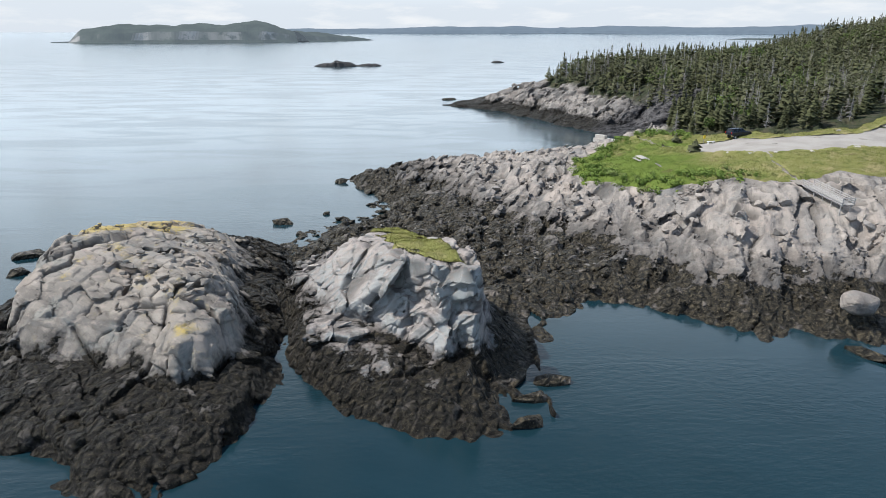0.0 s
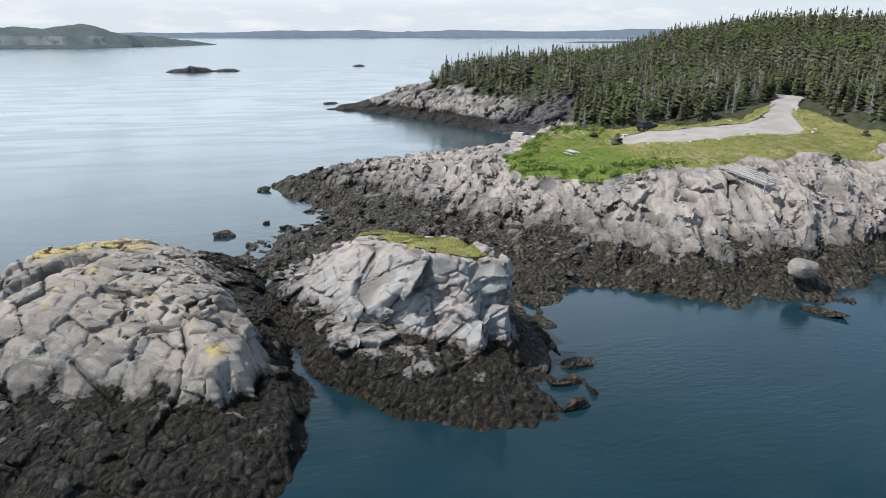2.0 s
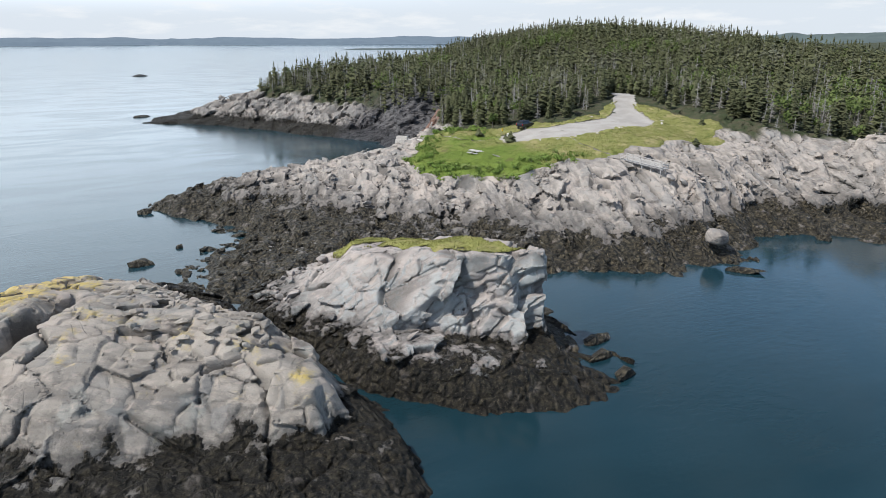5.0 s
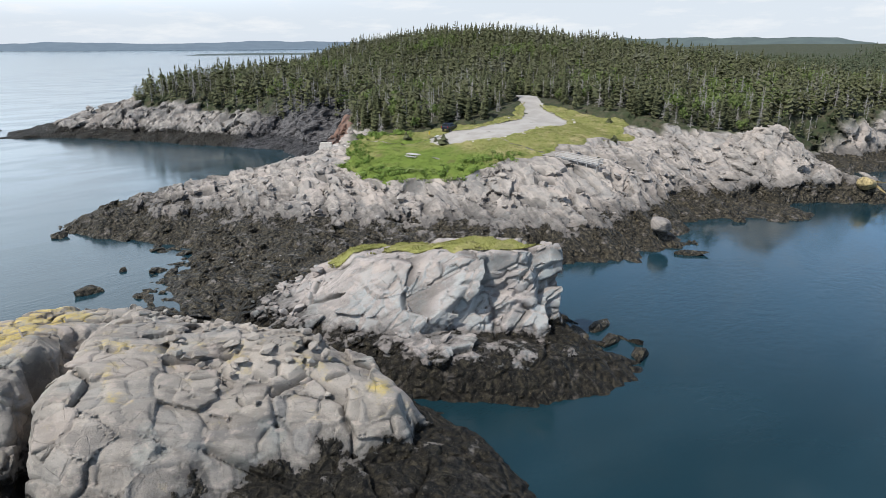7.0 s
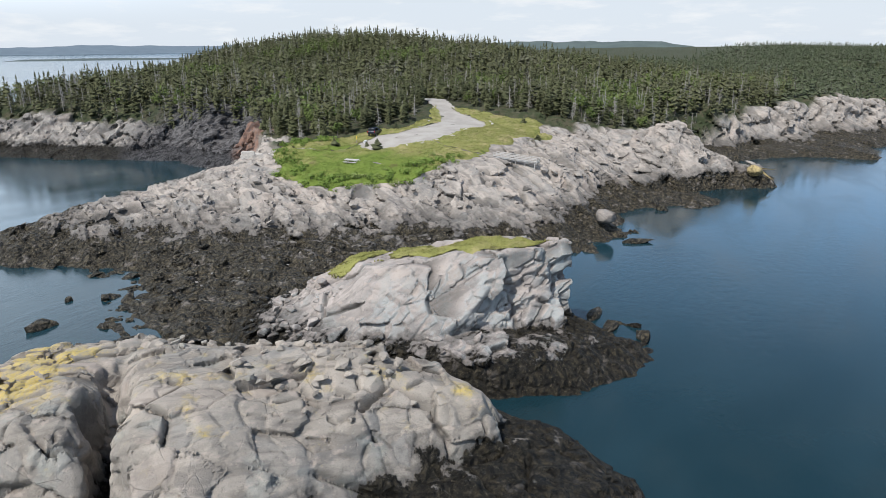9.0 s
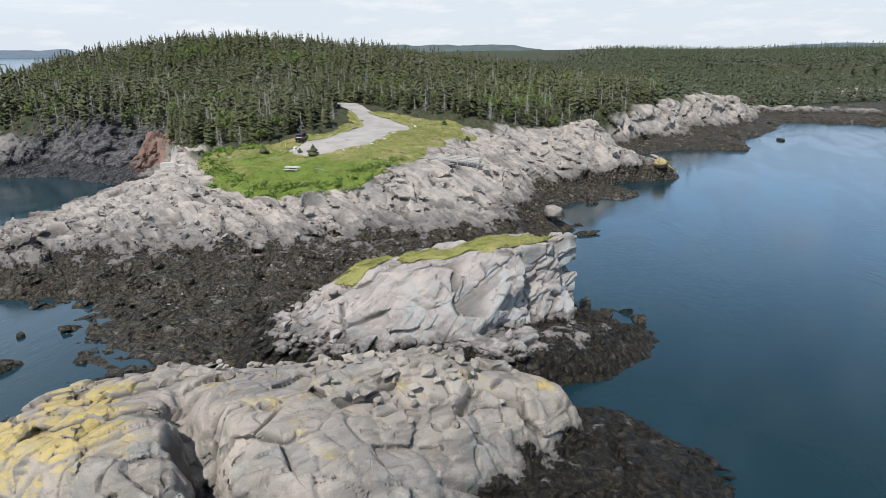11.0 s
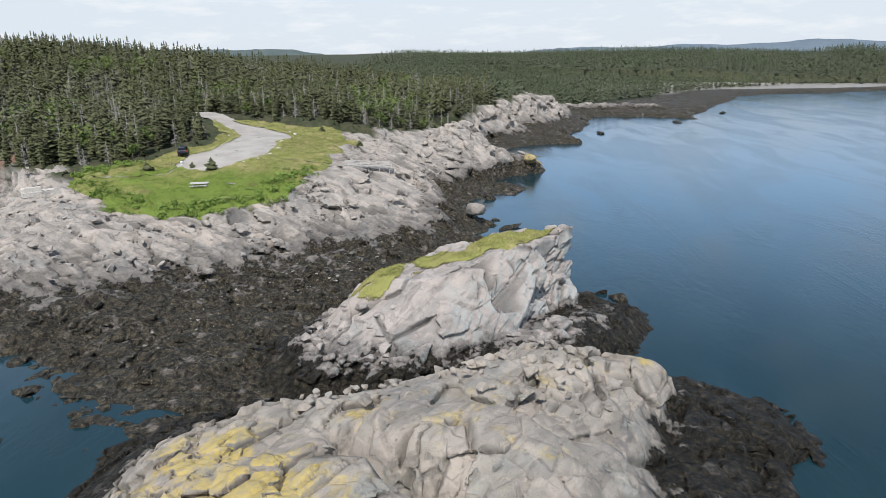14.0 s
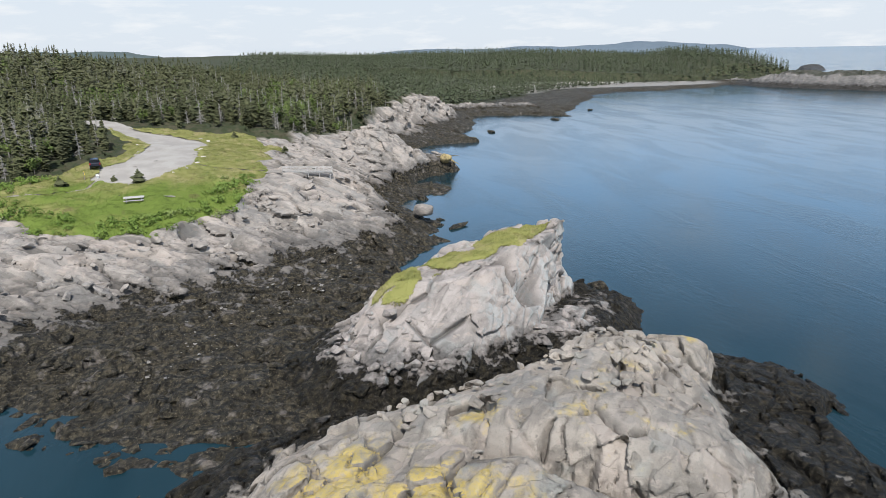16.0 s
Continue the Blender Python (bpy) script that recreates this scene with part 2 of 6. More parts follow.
def stack_height(x, y):
    wx, wy = x + 0.9 * fbm(x, y, 6, 21, 3), y + 0.9 * fbm(x, y, 6, 25, 3)
    h = hill(wx, wy, [(0, STACK_0), (2.3, STACK_1), (4.5, STACK_2), (7, STACK_3), (9.2, STACK_4), (11.2, STACK_5)], 0.8, 2.5)
    h = np.minimum(h, stack_roof(x, y))
    return np.where(h > 0, np.interp(h, [0, 3.0, 3.7, 4.6, 6.5, 30], [0, 3.1, 3.5, 4.0, 6.6, 30]), h)


def far_bluff(x, y):
    """The high wooded bluff behind the far head."""
    u, v = (x - 700) * 0.94 - (y + 395) * 0.34, (x - 700) * 0.34 + (y + 395) * 0.94
    return 13 * np.exp(-((u / 205) ** 2 + (v / 60) ** 2) ** 2)


def head_height(x, y):
    wx, wy = x + 4 * fbm(x, y, 14, 31, 4), y + 4 * fbm(x, y, 14, 36, 4)
    h = hill(wx, wy, [(0, HEAD_0), (3.2, HEAD_1), (6.6, HEAD_2), (10, HEAD_3), (13, HEAD_4), (15.5, HEAD_5)], 2, 20, 0.7)
    p = hill(wx, wy, [(0, POINT_0), (3.4, POINT_1), (9, POINT_2), (14, POINT_3)], 8, 40, 0.7)
    ragged = sstep(105, 135, x)
    d = dist_poly(wx + 9 * ragged * fbm(x, y, 26, 44, 3), wy + 9 * ragged * fbm(x, y, 26, 47, 3), COAST)
    far = sstep(210, 310, x)
    c = np.interp(d, [-60, -6, 0, 3, 10, 14, 21, 40, 140, 300], [-9, -2.5, 0, 1.9, 2.5, 4.2, 12.5, 14.5, 21, 26]) * (1 - far) + far * np.interp(d, [-60, -6, 0, 4, 45, 60, 75, 110, 200], [-9, -2.5, 0, 1.9, 2.5, 2.9, 4, 8, 16])
    c = c + 15 * np.exp(-(((x - 220) / 120) ** 2 + ((y - 275) / 105) ** 2)) * sstep(10, 90, d)
    u, v = (x - 392) * 0.92 + (y + 315) * 0.38, -(x - 392) * 0.38 + (y + 315) * 0.92
    c = np.maximum(c, np.where(d > -30, (16.5 + 3 * fbm(x, y, 25, 41, 3)) * np.exp(-((u / 72) ** 2 + (v / 20) ** 2) ** 2) - 4, -9))
    c = c + far_bluff(x, y) * sstep(2, 26, d)
    h = np.maximum(h, np.where(h > 1, 13.6 - 0.11 * ((wx - 103.5) ** 2 + 0.6 * (wy - 72) ** 2), -9))
    h = h - (0.85 + 0.6 * sstep(66, 88, x)) * sstep(-7, 5, dist_poly(x, y, LAWN)) * sstep(137, 128, y)
    return np.maximum(np.maximum(h, p), np.maximum(c, -6))


CAR_PARK = [(50, 126.5), (45, 121.5), (44, 117), (48, 112.5), (54, 109.5), (62, 109), (70, 111), (77, 110), (84, 111.5), (87, 116), (89, 121), (93, 126), (97, 131), (93, 134), (88, 130),
            (83, 126), (77, 122), (69, 121.5), (61, 123.5), (57, 126.5)]
def grass_mask(x, y):
    wx, wy = x + 3.0 * fbm(x, y, 5, 51, 4), y + 3.0 * fbm(x, y, 5, 56, 4)
    return dist_poly(wx, wy, LAWN)


def smooth_path(x, y, line, width):
    return width / 2 - dist_poly(x + 0.5 * fbm(x, y, 2.5, 61, 2), y + 0.5 * fbm(x, y, 2.5, 63, 2), line, closed=False)


FOOTPATH = [(55, 110), (54, 105), (53.3, 99), (53.3, 93.5)]
SIDE_PATH = [(50, 124.5), (45, 125), (42.5, 130), (41.5, 136), (39, 143)]
SPUR_PATH = [(45, 118.5), (41, 119), (37.5, 118)]


def road_mask(x, y):
    wx, wy = x + 0.9 * fbm(x, y, 4, 66, 3), y + 0.9 * fbm(x, y, 4, 68, 3)
    return dist_poly(wx, wy, CAR_PARK)


def rocky(h, x, y, big, small, angle, aspect, k, lean=0.0, rough=1.0):
    """Breaks a smooth height into blocks and joints at two sizes."""
    wx, wy = x + 0.35 * big * fbm(x, y, big * 1.4, k + 7, 3), y + 0.35 * big * fbm(x, y, big * 1.4, k + 9, 3)
    r1, e1 = facets(wx, wy, big, aspect, angle, k, 0.9, lean)
    r2, e2 = facets(wx, wy, small, aspect * 0.8, angle + 12, k + 20, 0.8, lean)
    r3, e3 = facets(wx, wy, small * 0.4, 1.2, angle - 25, k + 40, 0.7, lean)
    n = fbm(x, y, big * 3, k + 60, 2)
    w2 = sstep(-0.25, 0.2, n)
    out = h + rough * (0.34 * big * r1 + (0.22 + 0.3 * w2) * small * r2 + (0.08 + 0.2 * w2) * small * 0.4 * r3)
    out = out - rough * (0.30 * big * (1 - sstep(0.0, 0.06, e1)) + 0.22 * small * (1 - sstep(0.0, 0.09, e2)) * (0.4 + 0.6 * w2))
    return out + 0.05 * fbm(x, y, 0.8, k + 70, 3)


def weed_bumps(h, x, y, k, size=0.8, amp=0.35):
    """Cobbles and boulders under rockweed."""
    r, e = facets(x, y, size, 1.25, 20, k, 0.5)
    r2, e2 = facets(x, y, size * 2.6, 1.3, 50, k + 9, 0.5)
    dome = np.sqrt(np.clip(e, 0, 1))
    amp = amp * sstep(-0.5, 1.0, h)
    return h + amp * (dome * (0.5 + r) - 0.35) + 1.7 * amp * (np.sqrt(np.clip(e2, 0, 1)) * np.clip(r2 + 0.15, 0, 1)) + amp * fbm(x, y, 4, k + 30, 3)


# ---- mesh helpers ----


def link_mesh(name, verts, faces, material, parent=None, smooth=False):
    me = bpy.data.meshes.new(name)
    me.from_pydata([tuple(v) for v in verts] if not isinstance(verts, np.ndarray) else verts.tolist(), [], faces if not isinstance(faces, np.ndarray) else faces.tolist())
    for m in material if isinstance(material, (list, tuple)) else [material]:
        me.materials.append(m)
    if smooth:
        me.polygons.foreach_set("use_smooth", np.ones(len(me.polygons), bool))
    ob = new(name, me)
    ob.parent = parent
    return ob


def grid_mesh(name, x0, x1, y0, y1, step, height, material, keep=None, warp=None, attrs=(), smooth=False):
    """A sheet over a rectangle; keep(x, y, z) chooses its faces, warp shifts its corners."""
    nx, ny = int(round((x1 - x0) / step)) + 1, int(round((y1 - y0) / step)) + 1
    gx, gy = np.meshgrid(np.linspace(x0, x1, nx), np.linspace(y0, y1, ny))
    gx = gx + step * 0.6 * (rnd(np.round(gx / step), np.round(gy / step), 5) - 0.5)
    gy = gy + step * 0.6 * (rnd(np.round(gx / step), np.round(gy / step), 6) - 0.5)
    gz = height(gx, gy)
    idx = np.arange(nx * ny).reshape(ny, nx)
    f = np.stack([idx[:-1, :-1], idx[:-1, 1:], idx[1:, 1:], idx[1:, :-1]], -1).reshape(-1, 4)
    px, py, pz = gx.ravel(), gy.ravel(), gz.ravel()
    if keep is not None:
        k = keep(px, py, pz)
        f = f[k[f].any(1)]
    if warp is not None:
        px, py, pz = warp(px, py, pz)
    used = np.unique(f)
    remap = np.full(nx * ny, -1)
    remap[used] = np.arange(len(used))
    me = bpy.data.meshes.new(name)
    v = np.stack([px, py, pz], -1)[used]
    f = remap[f]
    me.vertices.add(len(v))
    me.vertices.foreach_set("co", v.ravel())
    me.loops.add(f.size)
    me.loops.foreach_set("vertex_index", f.ravel())
    me.polygons.add(len(f))
    me.polygons.foreach_set("loop_start", np.arange(0, f.size, 4))
    me.polygons.foreach_set("use_smooth", np.full(len(f), smooth))
    me.update(calc_edges=True)
    for an, fn in attrs:
        at = me.attributes.new(an, "FLOAT", "POINT")
        at.data.foreach_set("value", fn(gx.ravel()[used], gy.ravel()[used]).astype(np.float32))
    me.materials.append(material)
    return new(name, me)


def axes(long, thin):
    """An orthonormal frame: the long way of the blocks, across, and their thin way."""
    a = np.array(long, float)
    a /= np.linalg.norm(a)
    c = np.array(thin, float)
    c -= a * (a @ c)
    c /= np.linalg.norm(c)
    return [a, np.cross(c, a), c]


def bent(p, sizes, k):
    x, y, z = p[:, 0], p[:, 1], p[:, 2]
    return p + 0.07 * sizes[1] * np.stack([fbm(x + z, y - z, 3.0, k + 31, 2), fbm(y + z, x, 3.0, k + 35, 2), fbm(x - z, y + z, 3.0, k + 39, 2)], -1)


def broken_patch(p, k, broken):
    x, y, z = p[:, 0], p[:, 1], p[:, 2]
    return sstep(-0.18 - broken, 0.12 - broken, fbm(x + 0.4 * z, y + 0.4 * z, 7.0, k + 43, 3))


def cells3(q, frame3, sizes, k):
    """Polyhedral pieces between joints, longer along the first axis. Returns the cell's index, the way from its middle (metres along the axes), and the distance to the nearest joint in metres, and a random number of that joint."""
    fr = np.array(frame3)
    sz = np.array(sizes)
    g = (q @ fr.T) / sz
    base = np.floor(g - 0.5)
    n = len(q)
    d1, d2 = np.full(n, 99.0), np.full(n, 99.0)
    c1, c2, i1, i2 = (np.zeros((n, 3)) for _ in range(4))
    for a in (0, 1):
        for b in (0, 1):
            for c in (0, 1):
                cell = base + (a, b, c)
                m = cell[:, 0] * 131 + cell[:, 2] * 7919
                ctr = cell + 0.5 + 0.72 * (np.stack([rnd(m, cell[:, 1], k + e) for e in range(3)], -1) - 0.5)
                d = ((g - ctr) ** 2).sum(1)
                near = d < d1
                nxt = ~near & (d < d2)
                d2 = np.where(near, d1, np.where(nxt, d, d2))
                c2 = np.where(near[:, None], c1, np.where(nxt[:, None], ctr, c2))
                i2 = np.where(near[:, None], i1, np.where(nxt[:, None], cell, i2))
                d1 = np.where(near, d, d1)
                c1 = np.where(near[:, None], ctr, c1)
                i1 = np.where(near[:, None], cell, i1)
    way = c2 - c1
    ln = np.linalg.norm(way, axis=1) + 1e-6
    edge = (d2 - d1) / (2 * ln) / (np.linalg.norm(way / sz, axis=1) / ln + 1e-6)
    both = i1 + i2
    return i1, (g - c1) * sz, c1, edge, rnd(both[:, 0] * 131 + both[:, 2] * 7919, both[:, 1], k + 3)


def pieces(p, q, f0, lin, frame3, sizes, k, level, tilt, plane, limit):
    """Each piece has its own level and lean, and is planed flat as far as plane says. Returns the field, the distance to the joint and a random number of the piece."""
    fr = np.array(frame3)
    i1, d, ctr, edge, joint = cells3(q, frame3, sizes, k)
    m = i1[:, 0] * 131 + i1[:, 2] * 7919
    r = [rnd(m, i1[:, 1], k + 5 + e) for e in range(5)]
    w = d @ fr
    fc, n = lin((ctr * np.array(sizes)) @ fr)
    flat = (n * w).sum(1) + np.clip(fc, -limit, limit)
    flat = f0 + np.clip(flat - f0, -0.35 * limit, 0.6 * limit)
    lean = tilt * 2 * (np.stack([r[1], r[2], r[3]], -1) - 0.5)
    off = level * 2 * (r[0] - 0.5) + np.clip((lean * w).sum(1), -1.2 * level, 1.2 * level)
    return f0 * (1 - plane) + flat * plane + off, edge, r[4], joint


def blocks(p, f0, lin, frame3, sizes, k, level, tilt=0.2, plane=0.4, crack=0.5, shoulder=0.25, fine=0.5, limit=1.1, broken=0.0, wide=1.0, want_tags=False):
    """Jointed rock: big pieces with worn shoulders and open joints, broken smaller in patches."""
    x, y, z = p[:, 0], p[:, 1], p[:, 2]
    q = bent(p, sizes, k)
    big, e1, t1, o1 = pieces(p, q, f0, lin, frame3, sizes, k, level, tilt, plane, limit)
    # some joints gape, some are hairlines, many are shut
    gape = sstep(0.45, 0.9, o1)
    j1 = np.exp(-(e1 / (wide * (0.07 + 0.09 * gape))) ** 2) * (0.12 + 0.88 * gape)
    big = big + crack * j1 + shoulder * gape * np.exp(-e1 / (0.5 * wide))
    patch = broken_patch(p, k, broken)
    small, e2, t2, o2 = pieces(p, q, big, lin, frame3, [v * 0.40 for v in sizes], k + 11, level * 0.6, tilt * 2.0, 0.0, limit)
    gape2 = sstep(0.5, 0.9, o2)
    j2 = np.exp(-(e2 / (0.085 * wide)) ** 2) * (0.15 + 0.85 * gape2)
    small = small + 0.55 * crack * j2 + 0.3 * shoulder * np.exp(-e2 / 0.25)
    mixed = np.clip(0.38 + 0.6 * fine * patch, 0, 1)
    out = big * (1 - mixed) + small * mixed
    if want_tags:
        return t1 * 0.55 + t2 * 0.45, np.clip(np.maximum(j1, 0.85 * j2 * mixed), 0, 1)
    # broad hollows and fine roughness
    return np.clip(out, f0 - limit, f0 + limit) + 0.30 * level * fbm(x + z, y - z, 3.0, k + 57, 2) + 0.07 * fbm(x + 2 * z, y - z, 0.8, k + 47, 3)


def block_tags(*spec):
    """For the paint: which block a point belongs to, and whether it lies in a joint."""
    return lambda p, lin: blocks(p, lin(p)[0], lin, *spec, want_tags=True)


def net_mesh(name, box, step, height, relief, material, keep=None, warp=None, attrs=(), band=1.5, tags=None, split=None):
    """A closed rock skin: height(x, y) gives its rough form, relief(p) moves it in and out in all directions."""
    x0, x1, y0, y1, z0, z1 = box
    X, Y, Z = np.arange(x0, x1, step), np.arange(y0, y1, step), np.arange(z0, z1, step)
    gx, gy = np.meshgrid(X, Y, indexing="ij")
    h, weight = height(gx, gy)
    ga, gb = np.gradient(fbox(h, 3), step)
    c = np.clip(1 / np.sqrt(1 + ga * ga + gb * gb), 0.2, 1)
    f = ((Z[None, None, :] - h[:, :, None]) * c[:, :, None]).astype(np.float32)
    sel = np.nonzero((np.abs(f) < band) & (weight[:, :, None] > 0.02))
    p = np.stack([X[sel[0]], Y[sel[1]], Z[sel[2]]], -1)
    hs = fbox(h, max(2, int(0.9 / step)))
    sa, sb = np.gradient(hs, step)
    sc = np.clip(1 / np.sqrt(1 + sa * sa + sb * sb), 0.3, 1)

    def lin(c3):
        ii = np.clip(np.round((c3[:, 0] - x0) / step).astype(int), 0, len(X) - 1)
        jj = np.clip(np.round((c3[:, 1] - y0) / step).astype(int), 0, len(Y) - 1)
        cc = sc[ii, jj]
        return (c3[:, 2] - hs[ii, jj]) * cc, np.stack([-sa[ii, jj] * cc, -sb[ii, jj] * cc, cc], -1)

    f0 = f[sel].astype(np.float64)
    wt = weight[sel[0], sel[1]]
    f[sel] = (f0 + (relief(p, f0, lin) - f0) * wt).astype(np.float32)
    neg = f < 0
    cnt = sum(neg[a:a - 1 or None, b:b - 1 or None, d:d - 1 or None].astype(np.int8) for a in (0, 1) for b in (0, 1) for d in (0, 1))
    act = np.nonzero((cnt > 0) & (cnt < 8))
    ci, cj, ck = act
    n = len(ci)
    index = np.full(cnt.shape, -1, np.int64)
    index[act] = np.arange(n)
    acc, num = np.zeros((n, 3)), np.zeros(n)
    corner = [(a, b, d) for a in (0, 1) for b in (0, 1) for d in (0, 1)]
    val = {q: f[ci + q[0], cj + q[1], ck + q[2]] for q in corner}
    for q in corner:
        for ax in range(3):
            if q[ax] == 0:
                r = list(q)
                r[ax] = 1
                va, vb = val[q], val[tuple(r)]
                m = (va < 0) != (vb < 0)
                t = np.where(m, va / np.where(m, va - vb, 1), 0)
                for e in range(3):
                    acc[:, e] += np.where(m, q[e] + (t if e == ax else 0), 0)
                num += m
    v = acc / num[:, None] + np.stack([ci, cj, ck], -1)
    v = v * step + np.array([X[0], Y[0], Z[0]])
    faces = []
    for ax in range(3):
        lo = [slice(None)] * 3
        hi = [slice(None)] * 3
        lo[ax], hi[ax] = slice(None, -1), slice(1, None)
        a, b = neg[tuple(lo)], neg[tuple(hi)]
        i, j, k = np.nonzero(a != b)
        o1, o2 = [(1, 2), (2, 0), (0, 1)][ax]
        idx = np.stack([i, j, k], -1)
        ok = (idx[:, o1] > 0) & (idx[:, o2] > 0) & (idx[:, o1] < cnt.shape[o1]) & (idx[:, o2] < cnt.shape[o2])
        idx = idx[ok]
        d1, d2 = np.eye(3, dtype=int)[o1], np.eye(3, dtype=int)[o2]
        quad = [index[tuple((idx - s1 * d1 - s2 * d2).T)] for s1, s2 in ((1, 1), (0, 1), (0, 0), (1, 0))]
        quad = np.stack(quad, -1)
        flip = ~a[tuple(idx.T)]
        quad[flip] = quad[flip][:, ::-1]
        faces.append(quad)
    faces = np.concatenate(faces)
    if keep is not None:
        kk = keep(v[:, 0], v[:, 1], v[:, 2])
        faces = faces[kk[faces].all(1)]
    # loose crumbs are dropped
    lab = np.arange(len(v))
    while True:
        low = lab[faces].min(1)
        nxt = lab.copy()
        for e in range(4):
            np.minimum.at(nxt, faces[:, e], low)
        nxt = nxt[nxt[nxt]]
        if (nxt == lab).all():
            break
        lab = nxt
    size = np.bincount(lab, minlength=len(v))
    faces = faces[size[lab[faces[:, 0]]] > 400]
    if tags is not None:
        keepers = np.unique(faces)
        tone, seam = np.zeros(len(v)), np.zeros(len(v))
        tone[keepers], seam[keepers] = tags(v[keepers], lin)
    if warp is not None:
        v = np.stack(warp(v[:, 0], v[:, 1], v[:, 2]), -1)

    def skin(nm, some, parent):
        ob = array_mesh(nm, v, some, material, attrs, parent=parent)
        if tags is not None:
            used = np.unique(some)
            for an, data in (("block", tone), ("seam", seam)):
                at = ob.data.attributes.new(an, "FLOAT", "POINT")
                at.data.foreach_set("value", data[used].astype(np.float32))
        return ob

    if split is None:
        return skin(name, faces, None)
    root = new(name)
    mid = v[faces].mean(1)
    names = split(mid[:, 0], mid[:, 1], mid[:, 2])
    for nm in np.unique(names):
        skin(str(nm), faces[names == nm], root)
    return root


def cut_boxes(p, f, cuts):
    """Takes slanting boxes out of a rock: (centre, half sizes, turn, tilt)."""
    x, y, z = p[:, 0], p[:, 1], p[:, 2]
    p = p + 0.8 * np.stack([fbm(x + z, y - z, 2.2, 771, 3), fbm(y + z, x - z, 2.2, 775, 3), fbm(x - z, y + z, 2.2, 779, 3)], -1)
    for c, half, turn, tilt in cuts:
        m = np.array(Euler((radians(tilt), 0, radians(turn))).to_matrix())
        q = np.abs((p - np.array(c)) @ m) - np.array(half)
        f = np.maximum(f, -q.max(1))
    return f


def fbox(a, r):
    """A box blur."""
    for ax in (0, 1):
        a = sum(np.roll(a, s, ax) for s in range(-r, r + 1)) / (2 * r + 1)
    return a


def array_mesh(name, v, f, material, attrs=(), slots=None, smooth=False, parent=None):
    used, f2 = np.unique(f, return_inverse=True)
    f2 = f2.reshape(f.shape)
    v = v[used]
    me = bpy.data.meshes.new(name)
    me.vertices.add(len(v))
    me.vertices.foreach_set("co", np.ascontiguousarray(v, np.float32).ravel())
    me.loops.add(f2.size)
    me.loops.foreach_set("vertex_index", f2.ravel().astype(np.int32))
    me.polygons.add(len(f2))
    me.polygons.foreach_set("loop_start", np.arange(0, f2.size, f2.shape[1], dtype=np.int32))
    for m in material if isinstance(material, (list, tuple)) else [material]:
        me.materials.append(m)
    if slots is not None:
        me.polygons.foreach_set("material_index", np.asarray(slots, np.int32))
    me.polygons.foreach_set("use_smooth", np.full(len(f2), smooth))
    me.update(calc_edges=True)
    for an, fn in attrs:
        at = me.attributes.new(an, "FLOAT", "POINT")
        at.data.foreach_set("value", fn(v[:, 0], v[:, 1]).astype(np.float32))
    ob = new(name, me)
    ob.parent = parent
    return ob

# ---- materials ----


